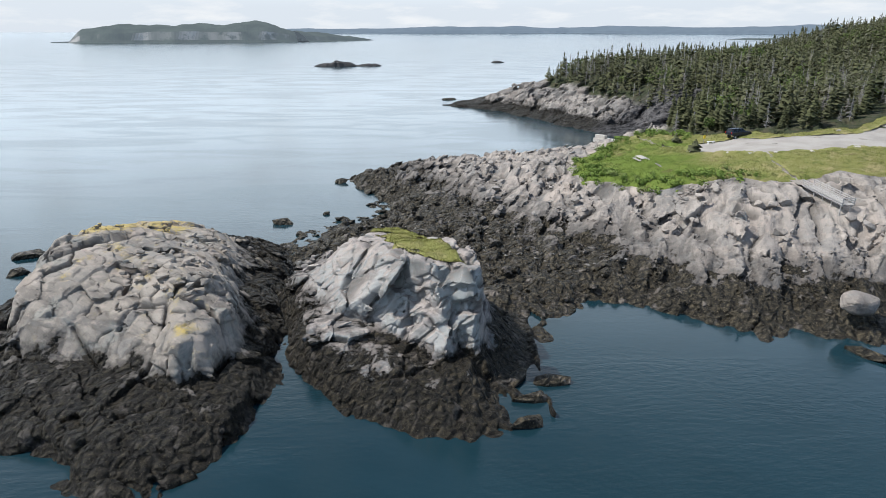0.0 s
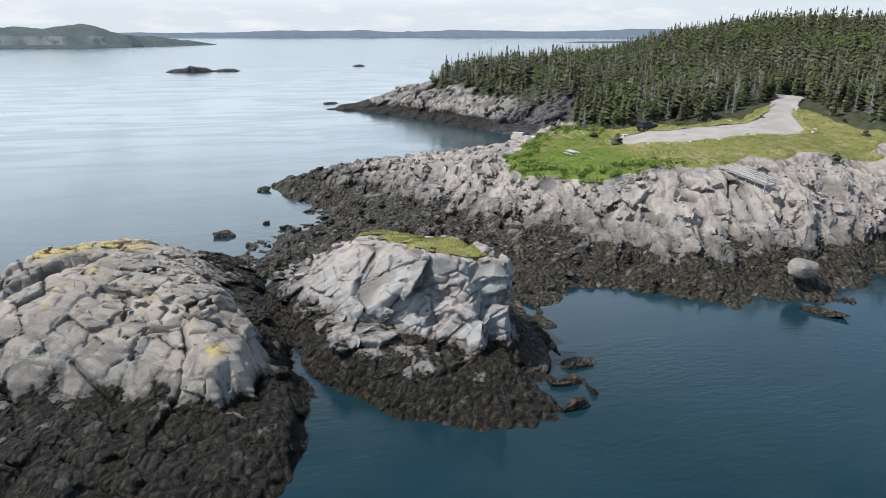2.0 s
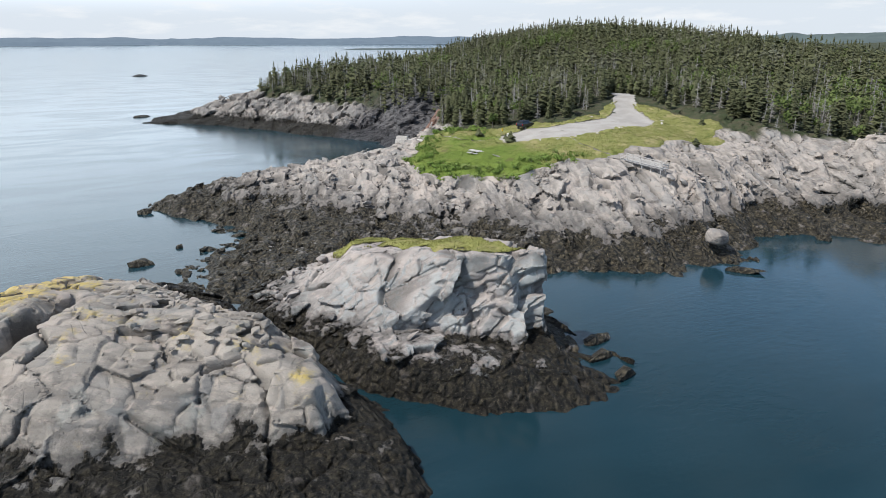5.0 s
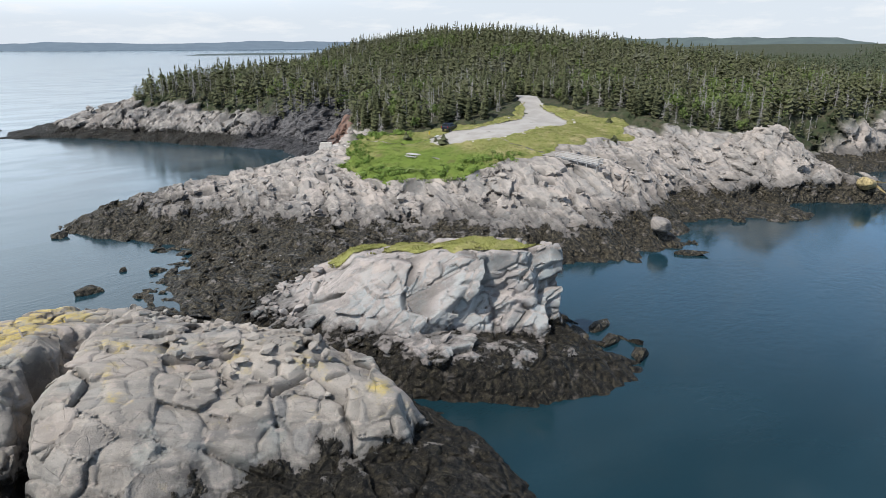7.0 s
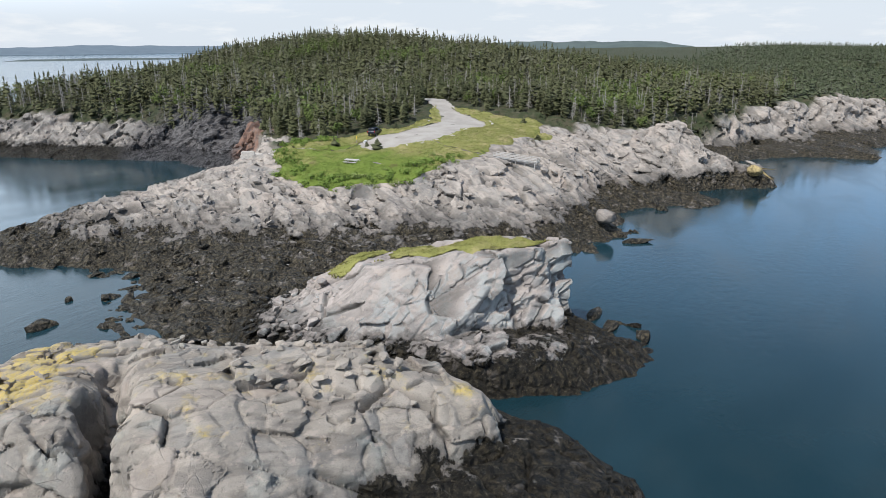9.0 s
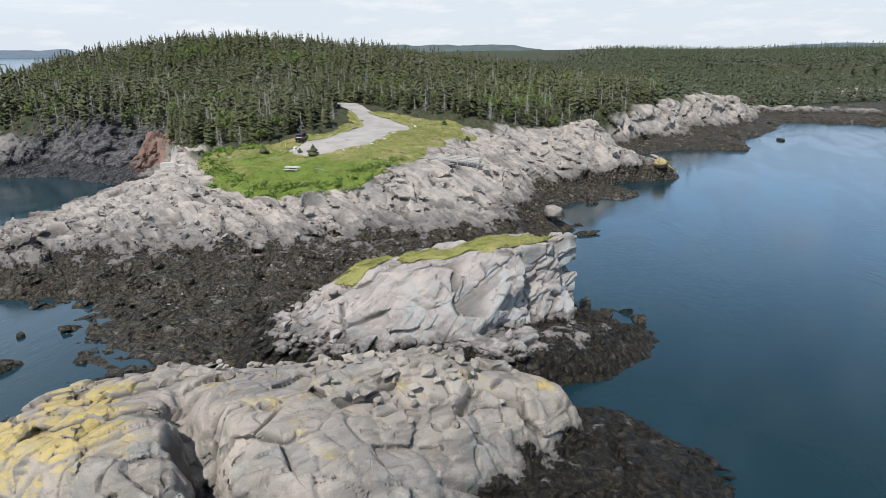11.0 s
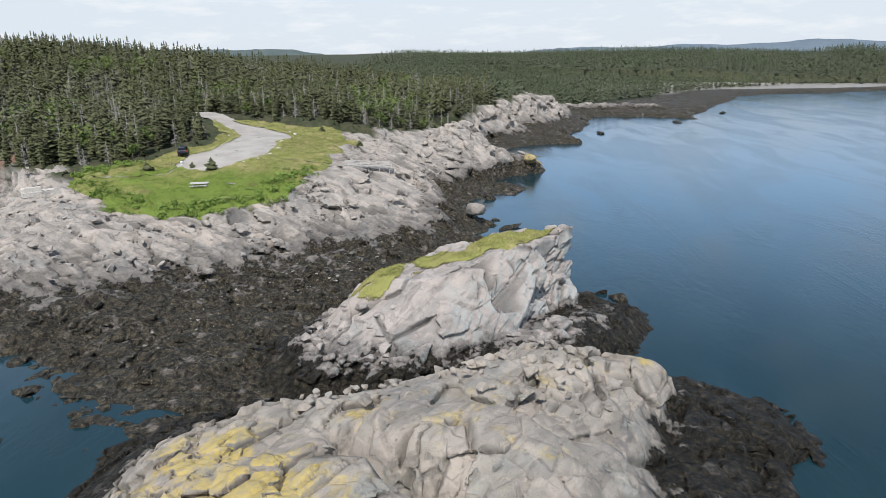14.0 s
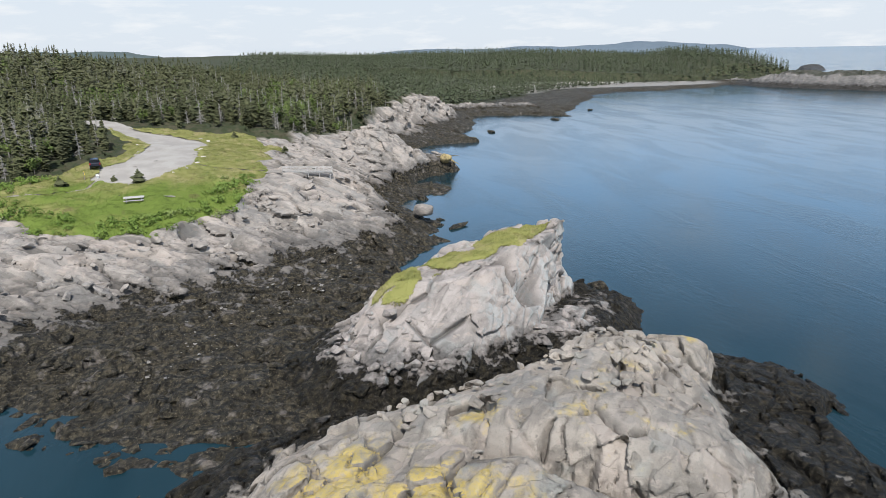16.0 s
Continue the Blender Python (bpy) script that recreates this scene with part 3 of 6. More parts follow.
class Nodes:
    """Short hand for building a node material."""

    def __init__(self, name, rough=0.9):
        self.mat = bpy.data.materials.new(name)
        self.mat.use_nodes = True
        self.t = self.mat.node_tree
        self.bsdf = self.t.nodes["Principled BSDF"]
        self.bsdf.inputs["Roughness"].default_value = rough
        self.geo = self.t.nodes.new("ShaderNodeNewGeometry")
        self.pos = self.geo.outputs["Position"]

    def put(self, socket, v):
        if isinstance(v, (int, float, tuple)):
            socket.default_value = v
        else:
            self.t.links.new(v, socket)

    def scaled(self, sx, sy, sz, turn=0.0, tilt=0.0):
        m = self.t.nodes.new("ShaderNodeMapping")
        m.inputs["Scale"].default_value = (sx, sy, sz)
        m.inputs["Rotation"].default_value = (radians(tilt), 0, radians(turn))
        self.t.links.new(self.pos, m.inputs["Vector"])
        return m.outputs["Vector"]

    def along(self, sx, sy, sz, dip, turn):
        """Coordinates scaled along a dipping axis (y), across it and square to it."""
        m = self.t.nodes.new("ShaderNodeMapping")
        m.vector_type = "TEXTURE"
        m.inputs["Scale"].default_value = (1 / sx, 1 / sy, 1 / sz)
        m.inputs["Rotation"].default_value = (radians(dip), 0, radians(turn))
        self.t.links.new(self.pos, m.inputs["Vector"])
        return m.outputs["Vector"]

    def noise(self, scale, detail=4, rough=0.55, vec=None, dist=0.0):
        n = self.t.nodes.new("ShaderNodeTexNoise")
        n.inputs["Scale"].default_value, n.inputs["Detail"].default_value = scale, detail
        n.inputs["Roughness"].default_value, n.inputs["Distortion"].default_value = rough, dist
        self.t.links.new(vec or self.pos, n.inputs["Vector"])
        return n.outputs["Fac"]

    def wobble(self, vec, scale, amount):
        """Shifts a vector by noise, so that lines drawn with it waver."""
        n = self.t.nodes.new("ShaderNodeTexNoise")
        n.inputs["Scale"].default_value, n.inputs["Detail"].default_value = scale, 3
        self.t.links.new(self.pos, n.inputs["Vector"])
        m = self.t.nodes.new("ShaderNodeVectorMath")
        m.operation = "MULTIPLY_ADD"
        self.t.links.new(n.outputs["Color"], m.inputs[0])
        m.inputs[1].default_value = (amount, amount, amount)
        self.t.links.new(vec, m.inputs[2])
        return m.outputs["Vector"]

    def cells(self, scale, vec=None, feature="DISTANCE_TO_EDGE", out="Distance"):
        n = self.t.nodes.new("ShaderNodeTexVoronoi")
        n.feature = feature
        n.inputs["Scale"].default_value = scale
        self.t.links.new(vec or self.pos, n.inputs["Vector"])
        return n.outputs[out]

    def fit(self, v, a, b, lo=0.0, hi=1.0, smooth=True):
        n = self.t.nodes.new("ShaderNodeMapRange")
        n.interpolation_type = "SMOOTHSTEP" if smooth else "LINEAR"
        self.put(n.inputs[0], v)
        for i, x in zip((1, 2, 3, 4), (a, b, lo, hi)):
            n.inputs[i].default_value = x
        return n.outputs[0]

    def math(self, op, a, b=0.0):
        n = self.t.nodes.new("ShaderNodeMath")
        n.operation = op
        self.put(n.inputs[0], a)
        self.put(n.inputs[1], b)
        return n.outputs[0]

    def mix(self, f, a, b):
        n = self.t.nodes.new("ShaderNodeMix")
        n.data_type = "RGBA"
        self.put(n.inputs["Factor"], f)
        for s, v in ((n.inputs[6], a), (n.inputs[7], b)):
            self.put(s, (*v, 1) if isinstance(v, tuple) else v)
        return n.outputs[2]

    def attr(self, name):
        n = self.t.nodes.new("ShaderNodeAttribute")
        n.attribute_name = name
        return n.outputs["Fac"]

    def xyz(self, v=None):
        n = self.t.nodes.new("ShaderNodeSeparateXYZ")
        self.t.links.new(v or self.pos, n.inputs[0])
        return n.outputs

    def random(self):
        return self.t.nodes.new("ShaderNodeObjectInfo").outputs["Random"]

    def island(self):
        return self.geo.outputs["Random Per Island"]

    def bump(self, height, strength, distance):
        n = self.t.nodes.new("ShaderNodeBump")
        n.inputs["Strength"].default_value, n.inputs["Distance"].default_value = strength, distance
        self.t.links.new(height, n.inputs["Height"])
        self.t.links.new(n.outputs["Normal"], self.bsdf.inputs["Normal"])

    def done(self, color, rough=None):
        self.put(self.bsdf.inputs["Base Color"], (*color, 1) if isinstance(color, tuple) else color)
        if rough is not None:
            self.put(self.bsdf.inputs["Roughness"], rough)
        return self.mat


def rock_material(name, light, mid, dark, tide, turn=0.0, lichen=0.0, green=(0.30, 0.33, 0.30), ground=False, south=False, warm=(0.40, 0.335, 0.285), cool=(0.215, 0.213, 0.203), weed_gain=1.0, splashed=1.5, lines=0.26, dip=(24, -19)):
    n = Nodes(name, 0.92)
    n.bsdf.inputs["Specular IOR Level"].default_value = 0.22
    streak = n.noise(1.0, 6, 0.6, n.along(0.7, 0.16, 0.7, *dip), 0.3)
    broad = n.noise(0.16, 3, 0.5)
    mott = n.noise(1.3, 6, 0.65)
    grain = n.noise(9.0, 5, 0.7)
    c = n.mix(n.fit(broad, 0.35, 0.65), light, mid)
    c = n.mix(n.fit(streak, 0.48, 0.62, 0, 0.5), c, dark)
    c = n.mix(n.fit(n.noise(0.30, 5, 0.65, n.scaled(1.0, 0.6, 1.3, turn)), 0.52, 0.62, 0, 0.4), c, tuple(0.5 * (u + v) for u, v in zip(dark, mid)))
    c = n.mix(n.fit(n.noise(0.33, 3, 0.5, n.scaled(1, 1, 1.0, turn)), 0.56, 0.68, 0, 0.45), c, green)
    c = n.mix(n.fit(mott, 0.60, 0.80, 0, 0.5), c, tuple(min(0.75, v * 1.25) for v in light))
    c = n.mix(n.fit(mott, 0.42, 0.26, 0, 0.65), c, tuple(v * 0.55 for v in dark))
    c = n.mix(n.fit(grain, 0.50, 0.74, 0, 0.45), c, tuple(v * 0.42 for v in mid))
    c = n.mix(n.fit(n.noise(4.2, 4, 0.6), 0.60, 0.75, 0, 0.3), c, tuple(min(0.8, v * 1.4) for v in light))
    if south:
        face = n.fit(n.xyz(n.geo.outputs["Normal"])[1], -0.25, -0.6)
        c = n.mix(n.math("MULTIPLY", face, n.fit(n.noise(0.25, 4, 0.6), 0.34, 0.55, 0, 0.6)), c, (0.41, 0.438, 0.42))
    # fine bedding lines
    lay = n.noise(1.0, 4, 0.6, n.along(2.2, 0.22, 2.6, *dip), 0.1)
    c = n.mix(n.fit(lay, 0.44, 0.36, 0, lines), c, tuple(0.6 * v for v in dark))
    # every block has its own tint, and dirt sits in the open joints
    blk = n.attr("block")
    c = n.mix(n.fit(blk, 0.62, 0.95, 0, 0.5), c, warm)
    c = n.mix(n.fit(blk, 0.36, 0.10, 0, 0.42), c, cool)
    c = n.mix(n.fit(n.noise(0.8, 4, 0.6, n.scaled(1, 1, 2.2, turn)), 0.57, 0.66, 0, 0.5), c, warm)
    # hairline joints
    vec = n.wobble(n.scaled(1.0, 0.5, 0.8, turn), 0.6, 0.25)
    joint = n.cells(0.45, vec)
    joint2 = n.cells(1.3, vec)
    crack = n.math("MAXIMUM", n.fit(joint, 0.014, 0.0, 0, 0.3), n.fit(joint2, 0.015, 0.0, 0, 0.06))
    crack = n.math("MULTIPLY", crack, n.fit(n.noise(0.5, 3), 0.44, 0.56))
    crack = n.math("MAXIMUM", crack, n.math("MULTIPLY", n.attr("seam"), 1.0))
    c = n.mix(n.math("MULTIPLY", crack, 0.66), c, (0.045, 0.041, 0.036))
    px, py, pz = n.xyz()
    if lichen:
        up = n.fit(n.xyz(n.geo.outputs["Normal"])[2], 0.45, 0.8)
        spread = n.math("ADD", n.attr("lichen"), n.fit(n.noise(0.5, 5, 0.65), 0.3, 0.7, -0.45, 0.45, False))
        where = n.math("MULTIPLY", n.fit(spread, 0.22, 0.75, 0, lichen), up)
        where = n.math("MULTIPLY", where, n.fit(n.noise(3.0, 5, 0.7), 0.30, 0.58, 0.25, 1.0))
        c = n.mix(where, c, n.mix(n.noise(0.9, 3), (0.58, 0.41, 0.05), (0.48, 0.37, 0.11)))
    # rockweed, and above it the black band of the splash zone
    z = n.math("ADD", pz, n.fit(n.noise(0.35, 5, 0.65), 0.25, 0.75, -1.5, 1.5, False))
    z = n.math("ADD", z, n.fit(n.noise(2.0, 4), 0.25, 0.75, -0.4, 0.4, False))
    weed_c = n.mix(n.fit(n.noise(1.6, 5, 0.65), 0.4, 0.7), tuple(v * weed_gain for v in (0.010, 0.009, 0.007)), tuple(v * weed_gain for v in (0.042, 0.035, 0.023)))
    weed_c = n.mix(n.fit(n.noise(5.0, 5, 0.75), 0.54, 0.72, 0, 0.75), weed_c, tuple(v * weed_gain for v in (0.125, 0.104, 0.070)))
    weed_c = n.mix(n.fit(n.noise(0.5, 3, 0.6), 0.57, 0.70, 0, 0.6), weed_c, tuple(v * weed_gain for v in (0.105, 0.092, 0.080)))
    # the creases between the lumps are coloured near-black
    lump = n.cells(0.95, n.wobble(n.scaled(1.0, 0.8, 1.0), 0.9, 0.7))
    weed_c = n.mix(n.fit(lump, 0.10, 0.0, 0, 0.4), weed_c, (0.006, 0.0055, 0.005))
    splash = n.fit(z, tide + splashed, tide + 0.3, 0, 0.62)
    c = n.mix(splash, c, (0.048, 0.045, 0.042))
    weed = n.fit(z, tide + 0.25, tide - 0.1)
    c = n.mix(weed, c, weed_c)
    rough = n.fit(weed, 0, 1, 0.93, 0.62)
    h = n.math("ADD", n.math("MULTIPLY", mott, 0.22), n.math("MULTIPLY", grain, 0.30))
    h = n.math("ADD", h, n.math("MULTIPLY", n.fit(lay, 0.3, 0.6), 0.35 * lines))
    h = n.math("SUBTRACT", h, n.math("MULTIPLY", crack, 0.5))
    h = n.math("ADD", h, n.math("MULTIPLY", n.math("MULTIPLY", n.math("ADD", n.noise(3.2, 6, 0.75), n.fit(lump, 0.0, 0.3, 0, 0.9)), weed), 2.0))
    if ground:
        soil = n.mix(n.fit(n.noise(0.5, 4), 0.4, 0.65), (0.035, 0.044, 0.020), (0.065, 0.06, 0.036))
        c = n.mix(n.fit(n.attr("forest"), -1.5, 1.5), c, soil)
        c = n.mix(n.math("MULTIPLY", n.attr("strata"), 0.9), c, n.mix(n.fit(n.noise(1.0, 5, 0.65, n.scaled(0.16, 0.9, 1.5), 0.4), 0.40, 0.60), (0.022, 0.021, 0.023), (0.105, 0.10, 0.10)))
        c = n.mix(n.math("MULTIPLY", n.attr("rust"), n.fit(n.noise(0.6, 4, 0.6), 0.35, 0.6, 0.35, 0.9)), c, (0.20, 0.115, 0.082))
        beach = n.mix(n.noise(0.4, 4), (0.30, 0.28, 0.25), (0.42, 0.39, 0.35))
        c = n.mix(n.attr("beach"), c, beach)
    n.bump(h, 1.0, 0.35)
    return n.done(c, rough)


PINK, GREY, DARKR = (0.40, 0.352, 0.305), (0.295, 0.266, 0.236), (0.105, 0.096, 0.087)
M_HEAD = rock_material("headland_rock", PINK, GREY, DARKR, 3.25, 15, 0, (0.28, 0.272, 0.255), ground=True, weed_gain=3.2, splashed=3.2)
M_SHORE = rock_material("shore_rock", PINK, GREY, DARKR, 3.1, 15, 0, (0.28, 0.272, 0.255), weed_gain=3.2)
M_POINT = rock_material("point_rock", (0.36, 0.325, 0.285), (0.20, 0.184, 0.168), (0.055, 0.051, 0.048), 3.25, 15, 0, (0.20, 0.20, 0.185), ground=True, weed_gain=1.3, warm=(0.25, 0.205, 0.172), cool=(0.13, 0.13, 0.128))
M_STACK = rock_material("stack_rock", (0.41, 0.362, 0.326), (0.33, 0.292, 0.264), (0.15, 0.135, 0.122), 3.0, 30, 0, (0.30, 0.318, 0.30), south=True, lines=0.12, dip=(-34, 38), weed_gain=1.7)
M_OUT = rock_material("outcrop_rock", (0.385, 0.339, 0.286), (0.28, 0.25, 0.213), (0.118, 0.105, 0.092), 3.0, 40, 0.70, (0.27, 0.285, 0.26), lines=0.08, dip=(7, 54), weed_gain=1.5)


def grass_material(name, a, b, c3, dry0, dry1):
    n = Nodes(name, 0.95)
    n.bsdf.inputs["Specular IOR Level"].default_value = 0.1
    px = n.xyz()[0]
    dry = n.math("ADD", n.fit(px, dry0, dry1, 0, 0.7, False), n.fit(n.noise(0.10, 4, 0.6), 0.3, 0.7, 0, 0.75, False))
    c = n.mix(n.fit(dry, 0.3, 0.75), a, b)
    c = n.mix(n.math("MULTIPLY", n.fit(n.noise(0.30, 4, 0.6), 0.48, 0.66), n.fit(dry, 0.35, 0.9)), c, c3)
    c = n.mix(n.fit(n.noise(0.7, 5, 0.7), 0.46, 0.68, 0, 0.6), c, tuple(v * 0.5 for v in a))
    c = n.mix(n.fit(n.noise(0.22, 3, 0.6), 0.62, 0.7, 0, 0.5), c, (0.12, 0.085, 0.05))
    c = n.mix(n.fit(n.island(), 0.0, 1.0, 0.0, 0.18), c, tuple(v * 1.2 for v in a))
    n.bump(n.noise(5.0, 5, 0.7), 0.8, 0.25)
    return n.done(c)


M_GRASS = grass_material("coastal_grass", (0.140, 0.190, 0.040), (0.225, 0.222, 0.078), (0.32, 0.275, 0.135), 34, 74)
M_STACK_GRASS = grass_material("stack_grass", (0.205, 0.228, 0.062), (0.27, 0.262, 0.09), (0.34, 0.295, 0.14), -60, 10)


def gravel_material():
    n = Nodes("gravel", 0.95)
    c = n.mix(n.fit(n.noise(0.25, 4), 0.35, 0.65), (0.35, 0.325, 0.29), (0.285, 0.26, 0.23))
    c = n.mix(n.fit(n.noise(14, 3, 0.8), 0.5, 0.75, 0, 0.5), c, (0.20, 0.18, 0.16))
    n.bump(n.noise(20, 3), 0.4, 0.03)
    return n.done(c)


M_GRAVEL = gravel_material()


def water_material():
    n = Nodes("sea_water", 0.05)
    b = n.bsdf
    broad = n.noise(0.012, 4, 0.6, n.scaled(1, 2.6, 1, 20), 0.6)
    c = n.mix(n.fit(broad, 0.4, 0.6), (0.007, 0.0245, 0.032), (0.0105, 0.032, 0.042))
    b.inputs["IOR"].default_value = 1.333
    slick = n.fit(n.noise(0.02, 5, 0.6, n.scaled(1, 3.2, 1, -25), 1.0), 0.40, 0.62)
    fine = n.noise(1.1, 4, 0.6, n.scaled(0.7, 1.4, 1, -20))
    wave = n.noise(0.22, 4, 0.6, n.scaled(0.6, 1.5, 1, -20))
    h = n.math("ADD", n.math("MULTIPLY", n.math("MULTIPLY", fine, n.fit(slick, 0, 1, 0.35, 1.0)), 0.30), n.math("MULTIPLY", wave, 0.07))
    px, py, pz = n.xyz()
    off = n.math("SQRT", n.math("ADD", n.math("MULTIPLY", px, px), n.math("MULTIPLY", py, py)))
    n.bump(n.math("MULTIPLY", h, n.fit(off, 50, 240, 1.0, 0.02)), 0.20, 0.6)
    return n.done(c, n.math("ADD", n.fit(slick, 0, 1, 0.09, 0.15), n.fit(off, 60, 260, 0, 0.05)))


M_WATER = water_material()


def needle_material(name, a, b, c3, grey):
    n = Nodes(name, 0.85)
    tone = n.attr("tone")
    c = n.mix(n.fit(n.noise(0.045, 3, 0.6), 0.4, 0.62), a, b)
    c = n.mix(n.fit(n.island(), 0.0, 1.0, 0, 0.3), c, c3)
    c = n.mix(n.fit(tone, 0.25, 0.8, 0, 0.8), c, b)
    c = n.mix(n.fit(tone, 0.68, 0.95, 0, 0.7), c, grey)
    c = n.mix(n.math("MULTIPLY", n.random(), 0.5), c, c3)
    c = n.mix(n.fit(n.noise(2.2, 4, 0.7), 0.5, 0.8, 0, 0.35), c, tuple(v * 0.5 for v in a))
    n.bsdf.inputs["Specular IOR Level"].default_value = 0.2
    return n.done(c)


M_NEEDLE = needle_material("spruce_needles", (0.054, 0.061, 0.029), (0.084, 0.091, 0.038), (0.096, 0.097, 0.050), (0.155, 0.15, 0.118))
M_LEAF = needle_material("broad_leaves", (0.062, 0.092, 0.024), (0.092, 0.125, 0.034), (0.112, 0.142, 0.042), (0.14, 0.15, 0.07))
M_FARWOOD = needle_material("far_wood", (0.038, 0.050, 0.028), (0.066, 0.080, 0.040), (0.078, 0.090, 0.050), (0.11, 0.115, 0.09))


def plain(name, c, rough=0.8, spread=0.25, scale=6.0, metal=0.0):
    n = Nodes(name, rough)
    n.bsdf.inputs["Metallic"].default_value = metal
    k = n.mix(n.fit(n.noise(scale, 5, 0.65), 0.35, 0.7), tuple(v * (1 + spread) for v in c), tuple(v * (1 - spread) for v in c))
    return n.done(k)


M_BARK = plain("grey_bark", (0.10, 0.09, 0.078), 0.95, 0.4, 3)
M_DEAD = plain("bleached_deadwood", (0.215, 0.20, 0.18), 0.9, 0.3, 3)
M_DARKROCK = plain("dark_wet_rock", (0.036, 0.035, 0.034), 0.85, 0.5, 0.6)
M_PATH = plain("trodden_gravel", (0.23, 0.205, 0.175), 0.95, 0.3, 4)
M_TIMBER = plain("weathered_timber", (0.37, 0.35, 0.325), 0.85, 0.25, 9)
M_CONCRETE = plain("pale_concrete", (0.45, 0.415, 0.37), 0.9, 0.2, 4)
M_NAVY = plain("navy_car_paint", (0.012, 0.015, 0.028), 0.25, 0.1, 2)
M_TYRE = plain("tyre_rubber", (0.02, 0.02, 0.02), 0.8)
M_RIM = plain("wheel_metal", (0.45, 0.45, 0.46), 0.35, 0.1, 5, 1.0)
M_GLASS = plain("dark_car_glass", (0.01, 0.012, 0.015), 0.06, 0.1, 2)
M_LAMP_RED = plain("red_lamp_glass", (0.30, 0.01, 0.01), 0.2, 0.1, 5)
M_LAMP_CLEAR = plain("clear_lamp_glass", (0.6, 0.6, 0.6), 0.15, 0.1, 5)
M_YELLOW = plain("yellow_sign_paint", (0.75, 0.52, 0.03), 0.6, 0.1, 5)
M_WHITE = plain("white_paint", (0.72, 0.71, 0.68), 0.6, 0.08, 5)
M_POST = plain("grey_post", (0.20, 0.18, 0.16), 0.8, 0.2, 5)


def far_material(name, wood, cliff, haze_glow, amount):
    """Backdrop land miles off; the haze in front of it is put into its emission."""
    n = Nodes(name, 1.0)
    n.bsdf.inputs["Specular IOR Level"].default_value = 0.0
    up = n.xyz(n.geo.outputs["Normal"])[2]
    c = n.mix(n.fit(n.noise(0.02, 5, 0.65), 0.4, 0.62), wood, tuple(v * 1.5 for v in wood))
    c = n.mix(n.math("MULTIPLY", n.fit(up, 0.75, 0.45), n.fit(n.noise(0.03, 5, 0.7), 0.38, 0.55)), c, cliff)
    n.bsdf.inputs["Emission Color"].default_value = (*haze_glow, 1)
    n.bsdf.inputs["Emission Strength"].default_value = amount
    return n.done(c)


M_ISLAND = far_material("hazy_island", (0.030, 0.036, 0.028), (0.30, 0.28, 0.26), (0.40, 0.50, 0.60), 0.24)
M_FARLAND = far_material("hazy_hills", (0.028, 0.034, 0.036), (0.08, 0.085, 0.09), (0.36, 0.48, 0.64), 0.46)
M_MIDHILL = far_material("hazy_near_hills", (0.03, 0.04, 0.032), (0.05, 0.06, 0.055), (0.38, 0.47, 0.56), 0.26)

# ---- sea ----
def sea_height(x, y):
    r = np.sqrt(x * x + y * y)
    return 26.0 * sstep(2600, 4950, r) ** 2


def build_sea():
    rings = [0.0, 60, 140, 300, 600, 1000, 1600, 2200, 2600, 3000, 3400, 3800, 4200, 4600, 4980]
    seg = 96
    v, f = [(0, 0, 0)], []
    for r in rings[1:]:
        for i in range(seg):
            a = 2 * math.pi * i / seg
            x, y = r * math.cos(a), r * math.sin(a)
            v.append((x, y, float(sea_height(np.float64(x), np.float64(y)))))
    for i in range(seg):
        f.append((0, 1 + i, 1 + (i + 1) % seg))
    for k in range(len(rings) - 2):
        a, b = 1 + k * seg, 1 + (k + 1) * seg
        for i in range(seg):
            j = (i + 1) % seg
            f.append((a + i, b + i, b + j, a + j))
    ob = link_mesh("water", v, f, M_WATER, smooth=True)
    return tagged(ob, "calm blue-green sea with faint wind ripples", "water", kind="structure")


build_sea()

# ---- land ----
FOREST = [(49, 147), (55, 160), (66, 176), (74, 196), (71, 210), (66, 226), (61, 240), (54, 252), (49, 265), (45, 278), (45, 292), (54, 312), (85, 334), (200, 380), (500, 800),
          (1600, 1300), (2400, 200), (1500, -700), (700, -440), (505, -372), (470, -345), (486, -300), (492, -285), (480, -200), (462, -150), (425, -100), (360, -50), (305, -6), (268, 32), (228, 42), (200, 52),
          (170, 65), (140, 73), (115, 80), (104, 83), (99, 89), (98, 97), (99, 106), (97, 113), (97, 120), (101, 127), (104, 135), (96, 139), (86, 134), (78, 130), (70, 129.5), (61, 131), (55, 134.5), (51, 140)]
LANE = [(91, 128), (96, 134), (104, 141), (112, 152)]


def forest_dist(x, y):
    wx, wy = x + 5 * fbm(x, y, 12, 81, 3), y + 5 * fbm(x, y, 12, 85, 3)
    return np.minimum(dist_poly(wx, wy, FOREST), dist_poly(x, y, LANE, closed=False) - 3.5)



FINE = (-40, 128, 48, 176)


def in_fine(x, y, m=0.0):
    return (x > FINE[0] + m) & (x < FINE[1] - m) & (y > FINE[2] + m) & (y < FINE[3] - m)


def beach_mask(x, y):
    d = dist_poly(x + 6 * fbm(x, y, 20, 91, 3), y + 6 * fbm(x, y, 20, 95, 3), COAST)
    low = 40 - 34 * sstep(435, 455, x)
    return sstep(370, 410, x) * sstep(low - 5, low + 5, d) * sstep(92, 80, d) * sstep(-285, -265, y)


def strata_mask(x, y):
    far = 0.55 * sstep(95, 75, np.hypot(x - 392, y + 315))
    return np.maximum(far, sstep(34, 22, np.hypot((x - 68) * 0.9, y - 199) + 6 * fbm(x, y, 10, 971, 3)))


